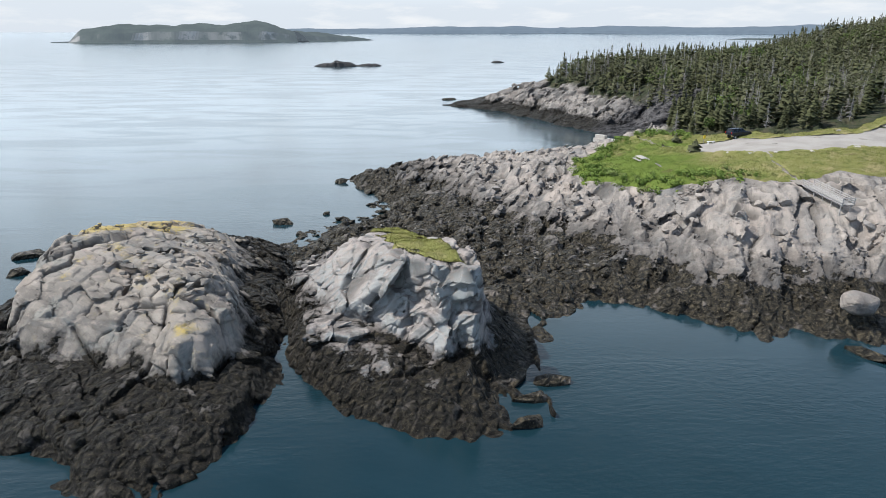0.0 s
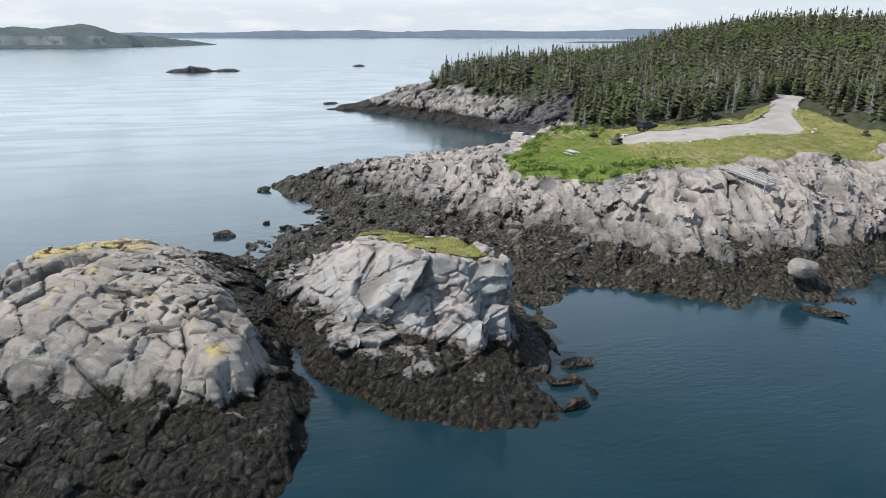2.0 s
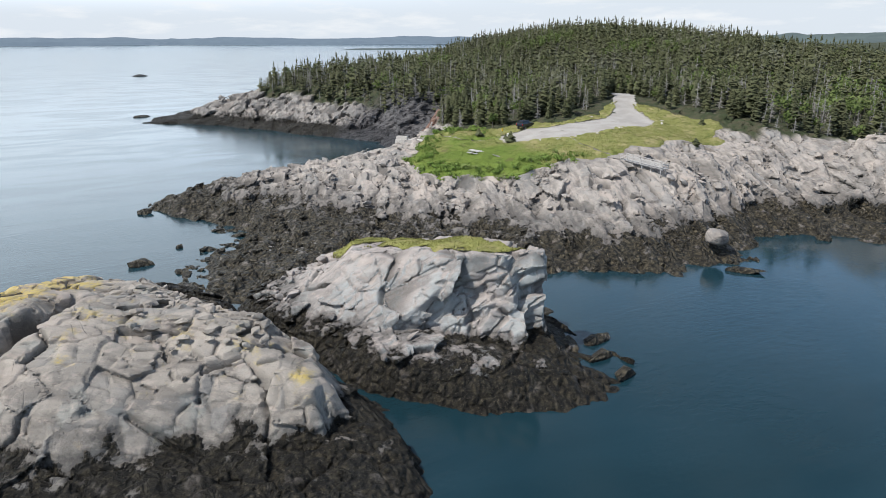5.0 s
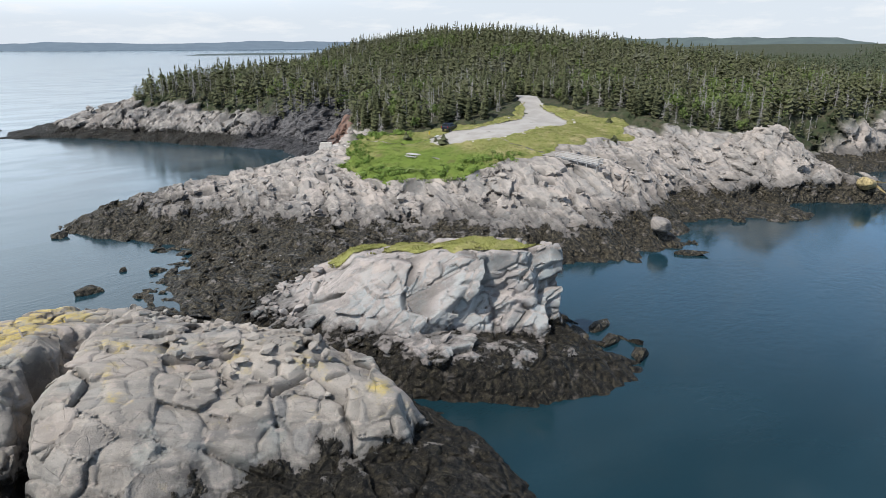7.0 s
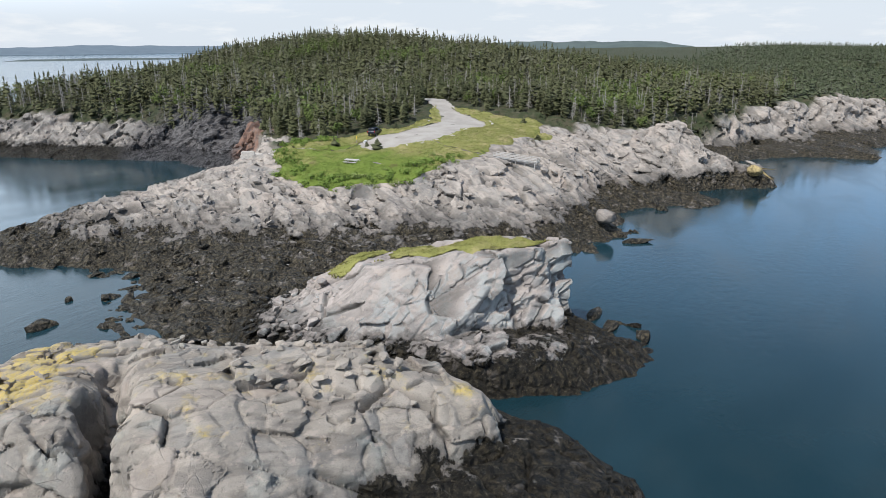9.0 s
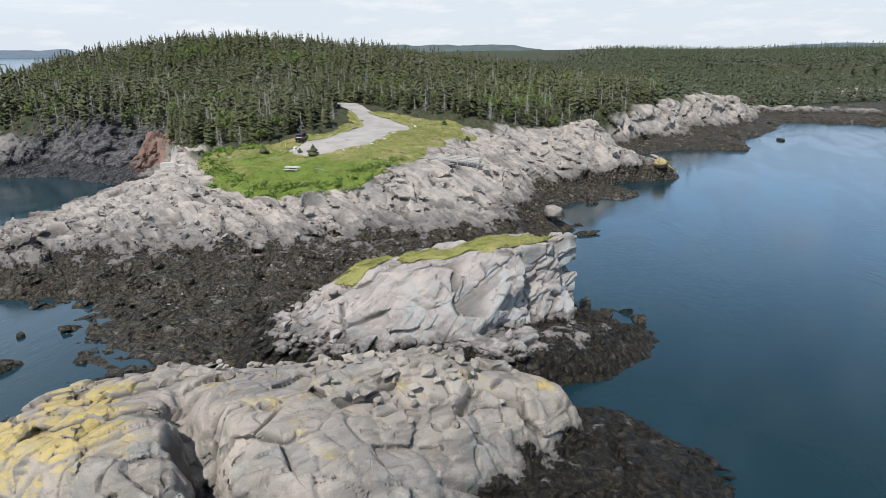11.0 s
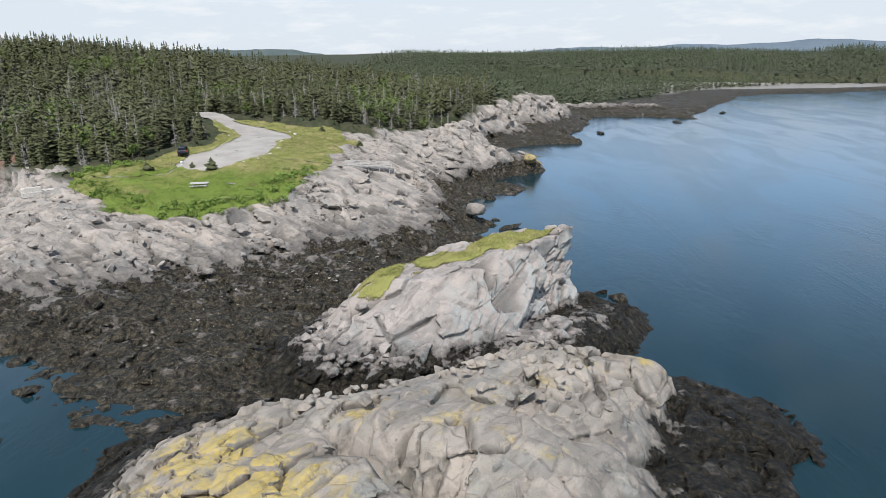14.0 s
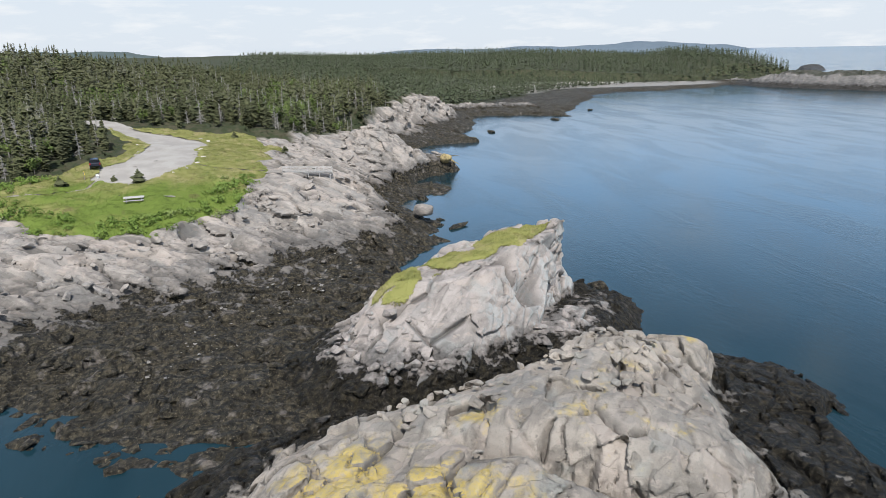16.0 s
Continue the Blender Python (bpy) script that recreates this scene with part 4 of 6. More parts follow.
def rust_mask(x, y):
    near = np.hypot(x - 64, (y - 174) * 0.8)
    far = np.minimum(np.hypot(x - 341, y - 22), np.hypot(x - 398, y + 40)) - 6
    return sstep(9, 5, np.minimum(near, far) + 3 * fbm(x, y, 5, 975, 3))


def turf_dist(x, y):
    """The wood's floor, and the green top of the far head."""
    far = np.where(np.hypot(x - 392, y + 315) < 95, 2.0 * (head_height(x, y) - 10.3), -9.0)
    fd = forest_dist(x, y)
    verge = np.minimum(fd + 6.0, grass_mask(x, y) + 6.0)
    lane = 9.0 - dist_poly(x, y, LANE, closed=False)
    return np.maximum(np.maximum(fd, verge), np.maximum(lane, far))


GROUND_ATTRS = (("forest", turf_dist), ("beach", beach_mask), ("strata", strata_mask), ("rust", rust_mask))


def head_form(x, y):
    h = head_height(x, y)
    low = sstep(3.4, 2.0, h)
    g = sstep(-1.6, 0.4, grass_mask(x, y))
    fk = sstep(0, 4, forest_dist(x, y))
    deck = sstep(2.4, 1.2, dist_poly(x, y, [(53.4, 92.5), (53.8, 83.5)], closed=False))
    lane = sstep(10, 7, dist_poly(x, y, LANE, closed=False))
    soft = np.maximum(np.maximum(g, fk), np.maximum(deck, lane))
    w = weed_bumps(h, x, y, 140, 1.0, 0.6)
    out = h * (1 - low) + w * low
    turf = h + 0.25 + 0.35 * fbm(x, y, 3.0, 160, 4)
    out = out * (1 - g) + turf * g - 0.6 * deck
    return out, (1 - 0.5 * low) * (1 - soft)


HEAD_AXES = axes((-0.30, -0.85, -0.40), (-0.62, -0.05, 0.78))
HEAD_BLOCKS = (8.5, 4.4, 1.5)
HEAD_ROCK = (HEAD_AXES, HEAD_BLOCKS, 500, 0.58, 0.24, 0.30, 0.85, 0.0, 0.7, 1.45, 0.08, 1.8)
headland = net_mesh("headland", (*FINE, -1.6, 19.5), 0.34, head_form, lambda p, f0, lin: blocks(p, f0, lin, *HEAD_ROCK), M_HEAD, attrs=GROUND_ATTRS, band=1.5, tags=block_tags(*HEAD_ROCK))
tagged(headland, "pinkish-grey fractured bedrock headland with dark seaweed-covered foreshore", "ground", kind="structure")


POINT_BOX = (-8, 112, 172, 338)
EAST_BOX = (124, 300, -70, 108)


def in_box(x, y, b, m):
    return (x > b[0] + m) & (x < b[1] - m) & (y > b[2] + m) & (y < b[3] - m)


def shore_form(x, y):
    h = head_height(x, y)
    low = sstep(3.8, 2.4, h)
    fk = sstep(2, 8, forest_dist(x, y))
    w = weed_bumps(h, x, y, 240, 2.0, 0.55)
    out = h * (1 - low) + w * low
    out = np.where(in_fine(x, y, 2.5), h - 4, out)
    return out, (1 - 0.7 * low) * (1 - fk)


POINT_AXES = axes((0.75, -0.45, 0.45), (-0.35, -0.5, 0.8))
POINT_ROCK = (POINT_AXES, (8, 5, 3.2), 520, 1.0, 0.25, 0.85, 2.0, 0.1, 0.7, 2.6, 0.1, 3.5)
point = net_mesh("rocky_point", (*POINT_BOX, -1.6, 24), 0.62, shore_form, lambda p, f0, lin: blocks(p, f0, lin, *POINT_ROCK), M_POINT, tags=block_tags(*POINT_ROCK),
                 keep=lambda x, y, z: ~in_fine(x, y, 3.5), attrs=GROUND_ATTRS, band=3.0)
tagged(point, "rocky wooded point with dark slanting strata and seaweed at its foot", "ground", kind="structure")
EAST_ROCK = (HEAD_AXES, (9, 5, 3.4), 540, 1.1, 0.28, 0.8, 1.8, 0.1, 0.7, 2.5, 0.1, 3.5)
east = net_mesh("east_shore", (*EAST_BOX, -1.6, 18), 0.8, shore_form, lambda p, f0, lin: blocks(p, f0, lin, *EAST_ROCK), M_HEAD, tags=block_tags(*EAST_ROCK),
                keep=lambda x, y, z: ~in_fine(x, y, 3.5), attrs=GROUND_ATTRS, band=2.8)
tagged(east, "pale broken rock shore with dark seaweed flats below the wood", "ground", kind="structure")


def coast_detail(x, y):
    h = head_height(x, y)
    r = rocky(h, x, y, 6.5, 3.0, 62, 1.8, 200, 0.2, 0.9)
    w = weed_bumps(h, x, y, 240, 2.4, 0.5)
    low = sstep(3.8, 2.4, h)
    fk = sstep(-1, 6, forest_dist(x, y))
    out = (r * (1 - low) + w * low) * (1 - fk) + h * fk
    out = out * (1 - beach_mask(x, y)) + h * beach_mask(x, y)
    return np.where(in_fine(x, y, 3.0) | in_box(x, y, POINT_BOX, 3) | in_box(x, y, EAST_BOX, 3), h - 5, out)


coast = grid_mesh("coast", -30, 520, -400, 400, 1.7, coast_detail, M_HEAD, keep=lambda x, y, z: (z > -3) & ~in_fine(x, y, 5) & ~in_box(x, y, POINT_BOX, 6) & ~in_box(x, y, EAST_BOX, 6), attrs=GROUND_ATTRS)
tagged(coast, "rocky shore with dark seaweed flats below a wooded bluff", "ground", kind="structure")


def inland(x, y):
    d = dist_poly(x, y, COAST)
    h = np.interp(d, [-60, 0, 60, 200, 500, 1200], [-8, 0, 11, 21, 26, 31]) + 8 * fbm(x, y, 220, 98, 3)
    h = h + far_bluff(x, y) * sstep(2, 26, d)
    inner = (x > -10) & (x < 500) & (y > -340) & (y < 380)
    return np.where(inner, -12, h)


ground_far = grid_mesh("ground", -30, 2600, -1000, 1500, 30, inland, M_HEAD, keep=lambda x, y, z: z > -8, attrs=(("forest", lambda x, y: 0 * x + 9), ("beach", lambda x, y: 0 * x)))
tagged(ground_far, "low wooded land behind the shore", "ground", kind="structure")

# lawn and gravel lie on the headland


def lawn_top(x, y):
    g = grass_mask(x, y)
    return head_height(x, y) - 0.35 + 0.65 * sstep(-0.3, 1.6, g) + 0.35 * fbm(x, y, 3.0, 160, 4) + 0.22 * sstep(0, 2, g) + 0.34 * np.abs(fbm(x, y, 1.5, 171, 3)) + 0.45 * sstep(0.1, 0.35, fbm(x, y, 4.5, 173, 3)) * sstep(62, 40, x)


lawn = grid_mesh("lawn", 18, 106, 88, 150, 0.34, lawn_top, M_GRASS,
                 keep=lambda x, y, z: (grass_mask(x, y) > 0) & (road_mask(x, y) < 0.3) & (smooth_path(x, y, LANE, 5.0) < 0.3) & (smooth_path(x, y, FOOTPATH, 0.7) < 0) & (smooth_path(x, y, SIDE_PATH, 0.8) < 0) & (smooth_path(x, y, SPUR_PATH, 0.5) < 0), smooth=True)
tagged(lawn, "green and straw-coloured coastal grass above the rocks", "grass", kind="stuff")


def road_z(x, y):
    return head_height(x, y) + 0.42 + 0.05 * fbm(x, y, 2, 175, 2)


car_park = grid_mesh("road", 40, 125, 104, 162, 0.5, road_z, M_GRAVEL,
                     keep=lambda x, y, z: (road_mask(x, y) > 0) | (smooth_path(x, y, LANE, 5.0) > 0), smooth=True)
for line, wide in ((FOOTPATH, 0.9), (SIDE_PATH, 1.0), (SPUR_PATH, 0.7)):
    xs, ys = [a for a, _ in line], [b for _, b in line]
    pth = grid_mesh("path", min(xs) - 2, max(xs) + 2, min(ys) - 2, max(ys) + 2, 0.3, lambda x, y: head_height(x, y) + 0.40 + 0.04 * fbm(x, y, 2, 177, 2), M_PATH,
                    keep=lambda x, y, z: smooth_path(x, y, line, wide + 0.5) > 0, smooth=True)
    tagged(pth, "worn gravel footpath through the grass", "path", kind="structure")
tagged(car_park, "pale gravel car park and lane on the headland", "road", kind="structure")

# ---- outcrop and stack ----


def outcrop_form(x, y):
    h = outcrop_height(x, y)
    low = sstep(3.0, 1.8, h)
    w = weed_bumps(h, x, y, 340, 1.1, 0.3)
    return h * (1 - low) + w * low, 1 - 0.15 * low


OUT_AXES = axes((-0.75, 0.55, 0.12), (0.15, 0.25, 0.95))
def lichen_mask(x, y):
    m = 0.0 * x
    for cx, cy, r, k in ((-45, 86, 5.5, 1.0), (-44, 80.5, 4.0, 0.95), (-38, 86, 3.5, 0.9), (-34.5, 75.5, 2.0, 0.7), (-34, 67, 1.8, 0.45), (-26, 58.5, 2.0, 0.5), (-23.5, 53.5, 1.8, 0.5), (-30, 63, 1.8, 0.4), (-37, 70, 1.8, 0.4), (-40, 64, 1.8, 0.35)):
        m = np.maximum(m, k * np.exp(-((x - cx) ** 2 + (y - cy) ** 2) / r ** 2))
    return m


OUT_BLOCKS = (4.8, 3.2, 5.0)


def outcrop_parts(x, y, z):
    west = (x - CLEFT[0][0]) * (CLEFT[-1][1] - CLEFT[0][1]) - (y - CLEFT[0][1]) * (CLEFT[-1][0] - CLEFT[0][0]) < 0
    return np.where(z < 2.4, "seaweed_foot", np.where(west, "cleft_hump", "main_hump"))


def tower_parts(x, y, z):
    return np.where(z < 2.7, "seaweed_foot", np.where((y < 64) & (x > -6), "cliff_face", "sloping_back"))


OUT_ROCK = (OUT_AXES, OUT_BLOCKS, 600, 0.20, 0.11, 0.45, 0.6, 0.2, 0.8, 1.2, -0.02, 1.5)
outcrop = net_mesh("rock_outcrop", (-58, -12, 36, 103, -1.2, 11), 0.17, outcrop_form, lambda p, f0, lin: blocks(p, f0, lin, *OUT_ROCK), M_OUT, tags=block_tags(*OUT_ROCK),
                   keep=lambda x, y, z: z > -1.0, attrs=(("lichen", lichen_mask),), band=1.3, split=outcrop_parts)
tagged(outcrop, "big rounded grey bedrock outcrop with yellow lichen and seaweed-covered foot", "rock")

CAP = [(1.6, 58.2), (2.6, 60), (1.2, 66), (-2.5, 73.5), (-6, 80), (-9.5, 82), (-10, 79), (-7.6, 75.5), (-6.5, 71), (-6.5, 67.5), (-4.6, 66.5), (-4.6, 63.5), (-2.6, 61.8), (-0.5, 60)]


def cap_mask(x, y):
    return np.minimum(dist_poly(x + 1.8 * fbm(x, y, 2.5, 701, 3), y + 1.8 * fbm(x, y, 2.5, 705, 3), CAP), 3.2 * (0.24 - fbm(x, y, 2.6, 709, 2)))


def stack_form(x, y):
    h = stack_height(x, y)
    low = sstep(2.9, 1.8, h)
    w = weed_bumps(h, x, y, 440, 0.9, 0.5)
    cap = sstep(-0.8, 0.3, cap_mask(x, y))
    return h * (1 - low) + w * low, (1 - 0.5 * low) * (1 - 0.95 * cap)


def overhang(x, y, z):
    k = sstep(4.5, 9.5, z) * sstep(63, 57.5, y) * sstep(-8, -3, x)
    return x + 0.4 * k, y - 0.2 * k, z


STACK_AXES = axes((-0.50, 0.65, -0.55), (-0.65, -0.10, 0.75))
STACK_BLOCKS = (5.6, 3.8, 2.2)
# the faces of the stack: (normal, a point on it)
SLAB_FACE = ((-0.594, -0.211, 0.777), (-9.8, 66.1, 8.1))
BLOCK_FACE = ((-0.69, -0.456, 0.564), (-3.5, 60.4, 11.0))
RIB_FACE = ((-0.514, -0.857, -0.055), (-2.0, 58.5, 8.5))
PALE_FACE = ((-0.73, -0.68, -0.05), (-2.0, 58.5, 8.5))
SOUTH_FACE = ((0.15, -0.97, 0.18), (-0.5, 57.6, 8.5))
STEP_FACE = ((0.736, -0.407, -0.54), (-3.5, 60.4, 11.0))
EAST_FACE = ((0.866, -0.498, -0.035), (2.1, 58.4, 11.05))
BEAK_FACE = ((-0.60, -0.70, 0.385), (0.5, 56.0, 5.6))
STACK_CUTS = [((-3.8, 58.6, 4.7), (1.3, 1.3, 0.45), 40, -25), ((2.0, 57.2, 7.4), (1.0, 1.6, 0.8), 38, -20)]


def stack_faces(p, f0):
    """The stack's big planes: a sloping slab, a block beside it, the pale cliff behind a step, and a jutting beak below, on a ledge."""
    x, y, z = p[:, 0], p[:, 1], p[:, 2]
    w = p + 0.22 * np.stack([fbm(x + z, y - z, 2.6, 771, 3), fbm(y + z, x - z, 2.6, 775, 3), fbm(x - z, y + z, 2.6, 779, 3)], -1)

    def side(face, out=0.0):
        return (w - np.array(face[1])) @ np.array(face[0]) - out

    step = side(STEP_FACE)
    slab = np.maximum(side(SLAB_FACE), side(PALE_FACE, -1.4))
    block = np.maximum(np.maximum(side(BLOCK_FACE), step), side(RIB_FACE, 0.5))
    cliff = np.maximum(np.maximum(side(PALE_FACE, -0.5), side(BLOCK_FACE, -0.2)), np.maximum(np.maximum(side(EAST_FACE), side(SOUTH_FACE)), -step - 2.5))
    beak = np.maximum(np.maximum(side(BEAK_FACE), w[:, 2] - 6.0 - 0.25 * (w[:, 1] - 57)), np.maximum(side(EAST_FACE, 0.5), -step - 1.0))
    up = np.minimum(np.minimum(slab, block), np.minimum(cliff, beak))
    south = sstep(79, 70, y)
    roof = z - stack_roof(x, y) - 0.1
    whole = np.maximum(np.maximum(f0 - 1.5 * south, roof), np.where(y < 79, up, -9.0))
    return np.minimum(whole, np.maximum(f0, (w[:, 2] - 3.6 + 1.0 * sstep(-8, -1, x) * sstep(66, 60, y)) * 0.9))


def stack_relief(p, f0, lin):
    return cut_boxes(p, blocks(p, stack_faces(p, f0), lin, *STACK_ROCK), STACK_CUTS)


STACK_ROCK = (STACK_AXES, STACK_BLOCKS, 650, 0.17, 0.10, 0.0, 0.45, 0.05, 0.7, 1.35, -0.06, 1.5)
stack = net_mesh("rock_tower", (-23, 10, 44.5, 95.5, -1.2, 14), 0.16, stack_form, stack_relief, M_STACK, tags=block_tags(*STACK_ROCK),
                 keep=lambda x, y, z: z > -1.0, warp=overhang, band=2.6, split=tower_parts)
tagged(stack, "pale grey sea stack with an overhanging face and a grassy cap", "rock")


def cap_top(x, y):
    return stack_height(x, y) + 0.12 + 0.22 * sstep(0, 0.8, cap_mask(x, y)) + 0.2 * fbm(x, y, 1.3, 711, 3)


cap = grid_mesh("grass_cap", -12, 5, 55, 84, 0.2, cap_top, M_STACK_GRASS, keep=lambda x, y, z: cap_mask(x, y) > 0, warp=overhang, smooth=True)
tagged(cap, "yellow-green rough grass capping the sea stack", "grass", kind="stuff")


def blades(name, x0, x1, y0, y1, gap, inside, top, high, material, label, k):
    """Loose tufts of grass, three blades each."""
    gx, gy, a, b = scatter(x0, x1, y0, y1, gap, k)
    ok = inside(gx, gy)
    gx, gy, a, b = gx[ok], gy[ok], a[ok], b[ok]
    gz = top(gx, gy)
    V = []
    for t in range(3):
        ang = 6.283 * (a + t / 3)
        h = high * (0.5 + 0.9 * ((b * (7 + t)) % 1))
        w = 0.045 + 0.05 * a
        lx, ly = np.cos(ang), np.sin(ang)
        p0 = np.stack([gx - ly * w, gy + lx * w, gz - 0.1], -1)
        p1 = np.stack([gx + ly * w, gy - lx * w, gz - 0.1], -1)
        p2 = np.stack([gx + lx * h * 0.6, gy + ly * h * 0.6, gz + h], -1)
        V.append(np.stack([p0, p1, p2], 1))
    V = np.concatenate(V).reshape(-1, 3)
    return tagged(array_mesh(name, V, np.arange(len(V)).reshape(-1, 3), material), label, "grass", kind="stuff")


def scatter(x0, x1, y0, y1, gap, k):
    gx, gy = np.meshgrid(np.arange(x0, x1, gap), np.arange(y0, y1, gap))
    ix, iy = np.round(gx / gap), np.round(gy / gap)
    return (gx + gap * 0.9 * (rnd(ix, iy, k) - 0.5)).ravel(), (gy + gap * 0.9 * (rnd(ix, iy, k + 1) - 0.5)).ravel(), rnd(ix, iy, k + 2).ravel(), rnd(ix, iy, k + 3).ravel()


def on_lawn(x, y):
    return (grass_mask(x, y) > -0.2) & (road_mask(x, y) < -0.3) & (smooth_path(x, y, LANE, 5.0) < -0.2) & (smooth_path(x, y, FOOTPATH, 0.8) < -0.1) & (smooth_path(x, y, SIDE_PATH, 0.9) < -0.1)


blades("lawn_grass", 20, 105, 90, 146, 0.34, on_lawn, lawn_top, 0.15, M_GRASS, "rough grass blades on the headland", 1001)
blades("cap_grass", -12, 5, 56, 84, 0.2, lambda x, y: cap_mask(x, y) > -0.25, cap_top, 0.11, M_STACK_GRASS, "rough grass blades on the sea stack", 1011)

# ---- trees ----


def spruce(seed, whorls, per, high=8.5, wide=1.7, bare=0.12, ragged=0.35):
    """Vertices, triangles and material slots (0 needles, 1 bark) of a spruce; the foot at the origin."""
    r = np.random.RandomState(seed)
    v, f, s = [], [], []

    def tri(a, b, c, m):
        i = len(v)
        v.extend([a, b, c])
        f.append((i, i + 1, i + 2))
        s.append(m)

    sides = 5 if per > 5 else 3
    lean = r.uniform(-0.04, 0.04, 2)
    for i in range(sides):
        a, b = 2 * math.pi * i / sides, 2 * math.pi * (i + 1) / sides
        k = 0.014 * high
        tri((k * math.cos(a), k * math.sin(a), -0.4), (k * math.cos(b), k * math.sin(b), -0.4), (lean[0] * high, lean[1] * high, high * 0.9), 1)
    # thin and thick stretches, and a weather side with shorter limbs
    swell = r.uniform(0.55, 1.25, 7)
    windy = r.uniform(0, 6.28)
    for w in range(whorls):
        t = min(1.0, max(0.0, (w + r.uniform(-0.45, 0.45)) / (whorls - 1)))
        z = high * (bare + (0.97 - bare) * t)
        shape = min(1.0, 0.55 + 1.6 * t) * max(0.0, 1 - t) ** 0.75
        reach = wide * shape * np.interp(t * 6, range(7), swell) + 0.20
        turn = r.uniform(0, 6.28)
        cx, cy = lean[0] * z, lean[1] * z
        for b in range(per):
            if r.rand() < ragged * (1 - 0.5 * t):
                continue
            a = turn + 6.2832 * (b + r.uniform(-0.4, 0.4)) / per
            l = reach * r.uniform(0.55, 1.25) * (1 + 0.22 * math.cos(a - windy))
            ca, sa = math.cos(a), math.sin(a)
            droop = l * r.uniform(-0.15, 0.5)
            hw = l * r.uniform(0.32, 0.52) + 0.10
            zj = z + r.uniform(-0.2, 0.2)
            root = (cx, cy, zj + 0.15 * l + 0.12)
            tip = (cx + l * ca, cy + l * sa, zj - droop)
            mx, my, mz = cx + 0.55 * l * ca, cy + 0.55 * l * sa, zj - droop * 0.35
            rise = r.uniform(-0.5, 0.3) * hw
            p, q = (mx - hw * sa, my + hw * ca, mz - 0.2 * hw + rise), (mx + hw * sa, my - hw * ca, mz - 0.2 * hw - rise)
            i = len(v)
            v.extend([root, p, tip, q])
            f.extend([(i, i + 1, i + 2), (i, i + 2, i + 3)])
            s.extend([0, 0])
    for b in range(3):
        a = 2.1 * b + r.uniform(0, 1)
        tri((lean[0] * high + 0.34 * math.cos(a), lean[1] * high + 0.26 * math.sin(a), high * 0.80), (lean[0] * high - 0.2 * math.sin(a), lean[1] * high + 0.2 * math.cos(a), high * 0.82), (lean[0] * high, lean[1] * high, high * r.uniform(0.98, 1.03)), 0)
    return np.array(v), np.array(f), np.array(s)


def snag(seed, high=8.0, branches=34):
    """A dead spruce: bare trunk and thin broken branches."""
    r = np.random.RandomState(seed)
    v, f = [], []
    sides = 5
    for i in range(sides):
        a, b = 2 * math.pi * i / sides, 2 * math.pi * (i + 1) / sides
        k0, k1 = 0.13, 0.03
        j = len(v)
        v.extend([(k0 * math.cos(a), k0 * math.sin(a), -0.4), (k0 * math.cos(b), k0 * math.sin(b), -0.4), (k1 * math.cos(b), k1 * math.sin(b), high), (k1 * math.cos(a), k1 * math.sin(a), high)])
        f.extend([(j, j + 1, j + 2), (j, j + 2, j + 3)])
    for _ in range(branches):
        t = r.uniform(0.12, 0.98)
        a, l = r.uniform(0, 6.28), (1.5 * (1 - t) + 0.35) * r.uniform(0.5, 1.15)
        z, w = t * high, 0.045
        ca, sa = math.cos(a), math.sin(a)
        j = len(v)
        v.extend([(-w * sa, w * ca, z), (w * sa, -w * ca, z), (l * ca, l * sa, z - 0.25 * l), (0, 0, z + 2.2 * w)])
        f.extend([(j, j + 1, j + 2), (j, j + 2, j + 3), (j + 1, j + 3, j + 2)])
    return np.array(v), np.array(f)


def leafy(seed, high=5.5, wide=2.2, n=170, leafsize=1.0):
    """A small broad-leaved tree: leaf sprays over several clumps, with gaps."""
    r = np.random.RandomState(seed)
    v, f, s = [], [], []
    for i in range(5):
        a, b = 2 * math.pi * i / 5, 2 * math.pi * (i + 1) / 5
        j = len(v)
        v.extend([(0.11 * math.cos(a), 0.11 * math.sin(a), -0.3), (0.11 * math.cos(b), 0.11 * math.sin(b), -0.3), (0.0, 0.0, high * 0.7)])
        f.append((j, j + 1, j + 2))
        s.append(1)
    clumps = [(r.uniform(-0.6, 0.6) * wide, r.uniform(-0.6, 0.6) * wide, high * r.uniform(0.45, 0.85), wide * r.uniform(0.35, 0.6)) for _ in range(7)]
    for _ in range(n):
        cx, cy, cz, cr_ = clumps[r.randint(7)]
        d = r.normal(size=3)
        d /= np.linalg.norm(d)
        p = np.array((cx, cy, cz)) + d * cr_ * r.uniform(0.7, 1.0)
        e1 = np.cross(d, r.normal(size=3))
        e1 /= np.linalg.norm(e1)
        e2 = np.cross(d, e1) + 0.5 * d * r.uniform(-1, 1)
        k = r.uniform(0.22, 0.42) * leafsize
        j = len(v)
        v.extend([p - e1 * k, p - e2 * k * 0.7, p + e1 * k, p + e2 * k * 0.7])
        f.extend([(j, j + 1, j + 2), (j, j + 2, j + 3)])
        s.extend([0, 0])
    return np.array(v), np.array(f), np.array(s)


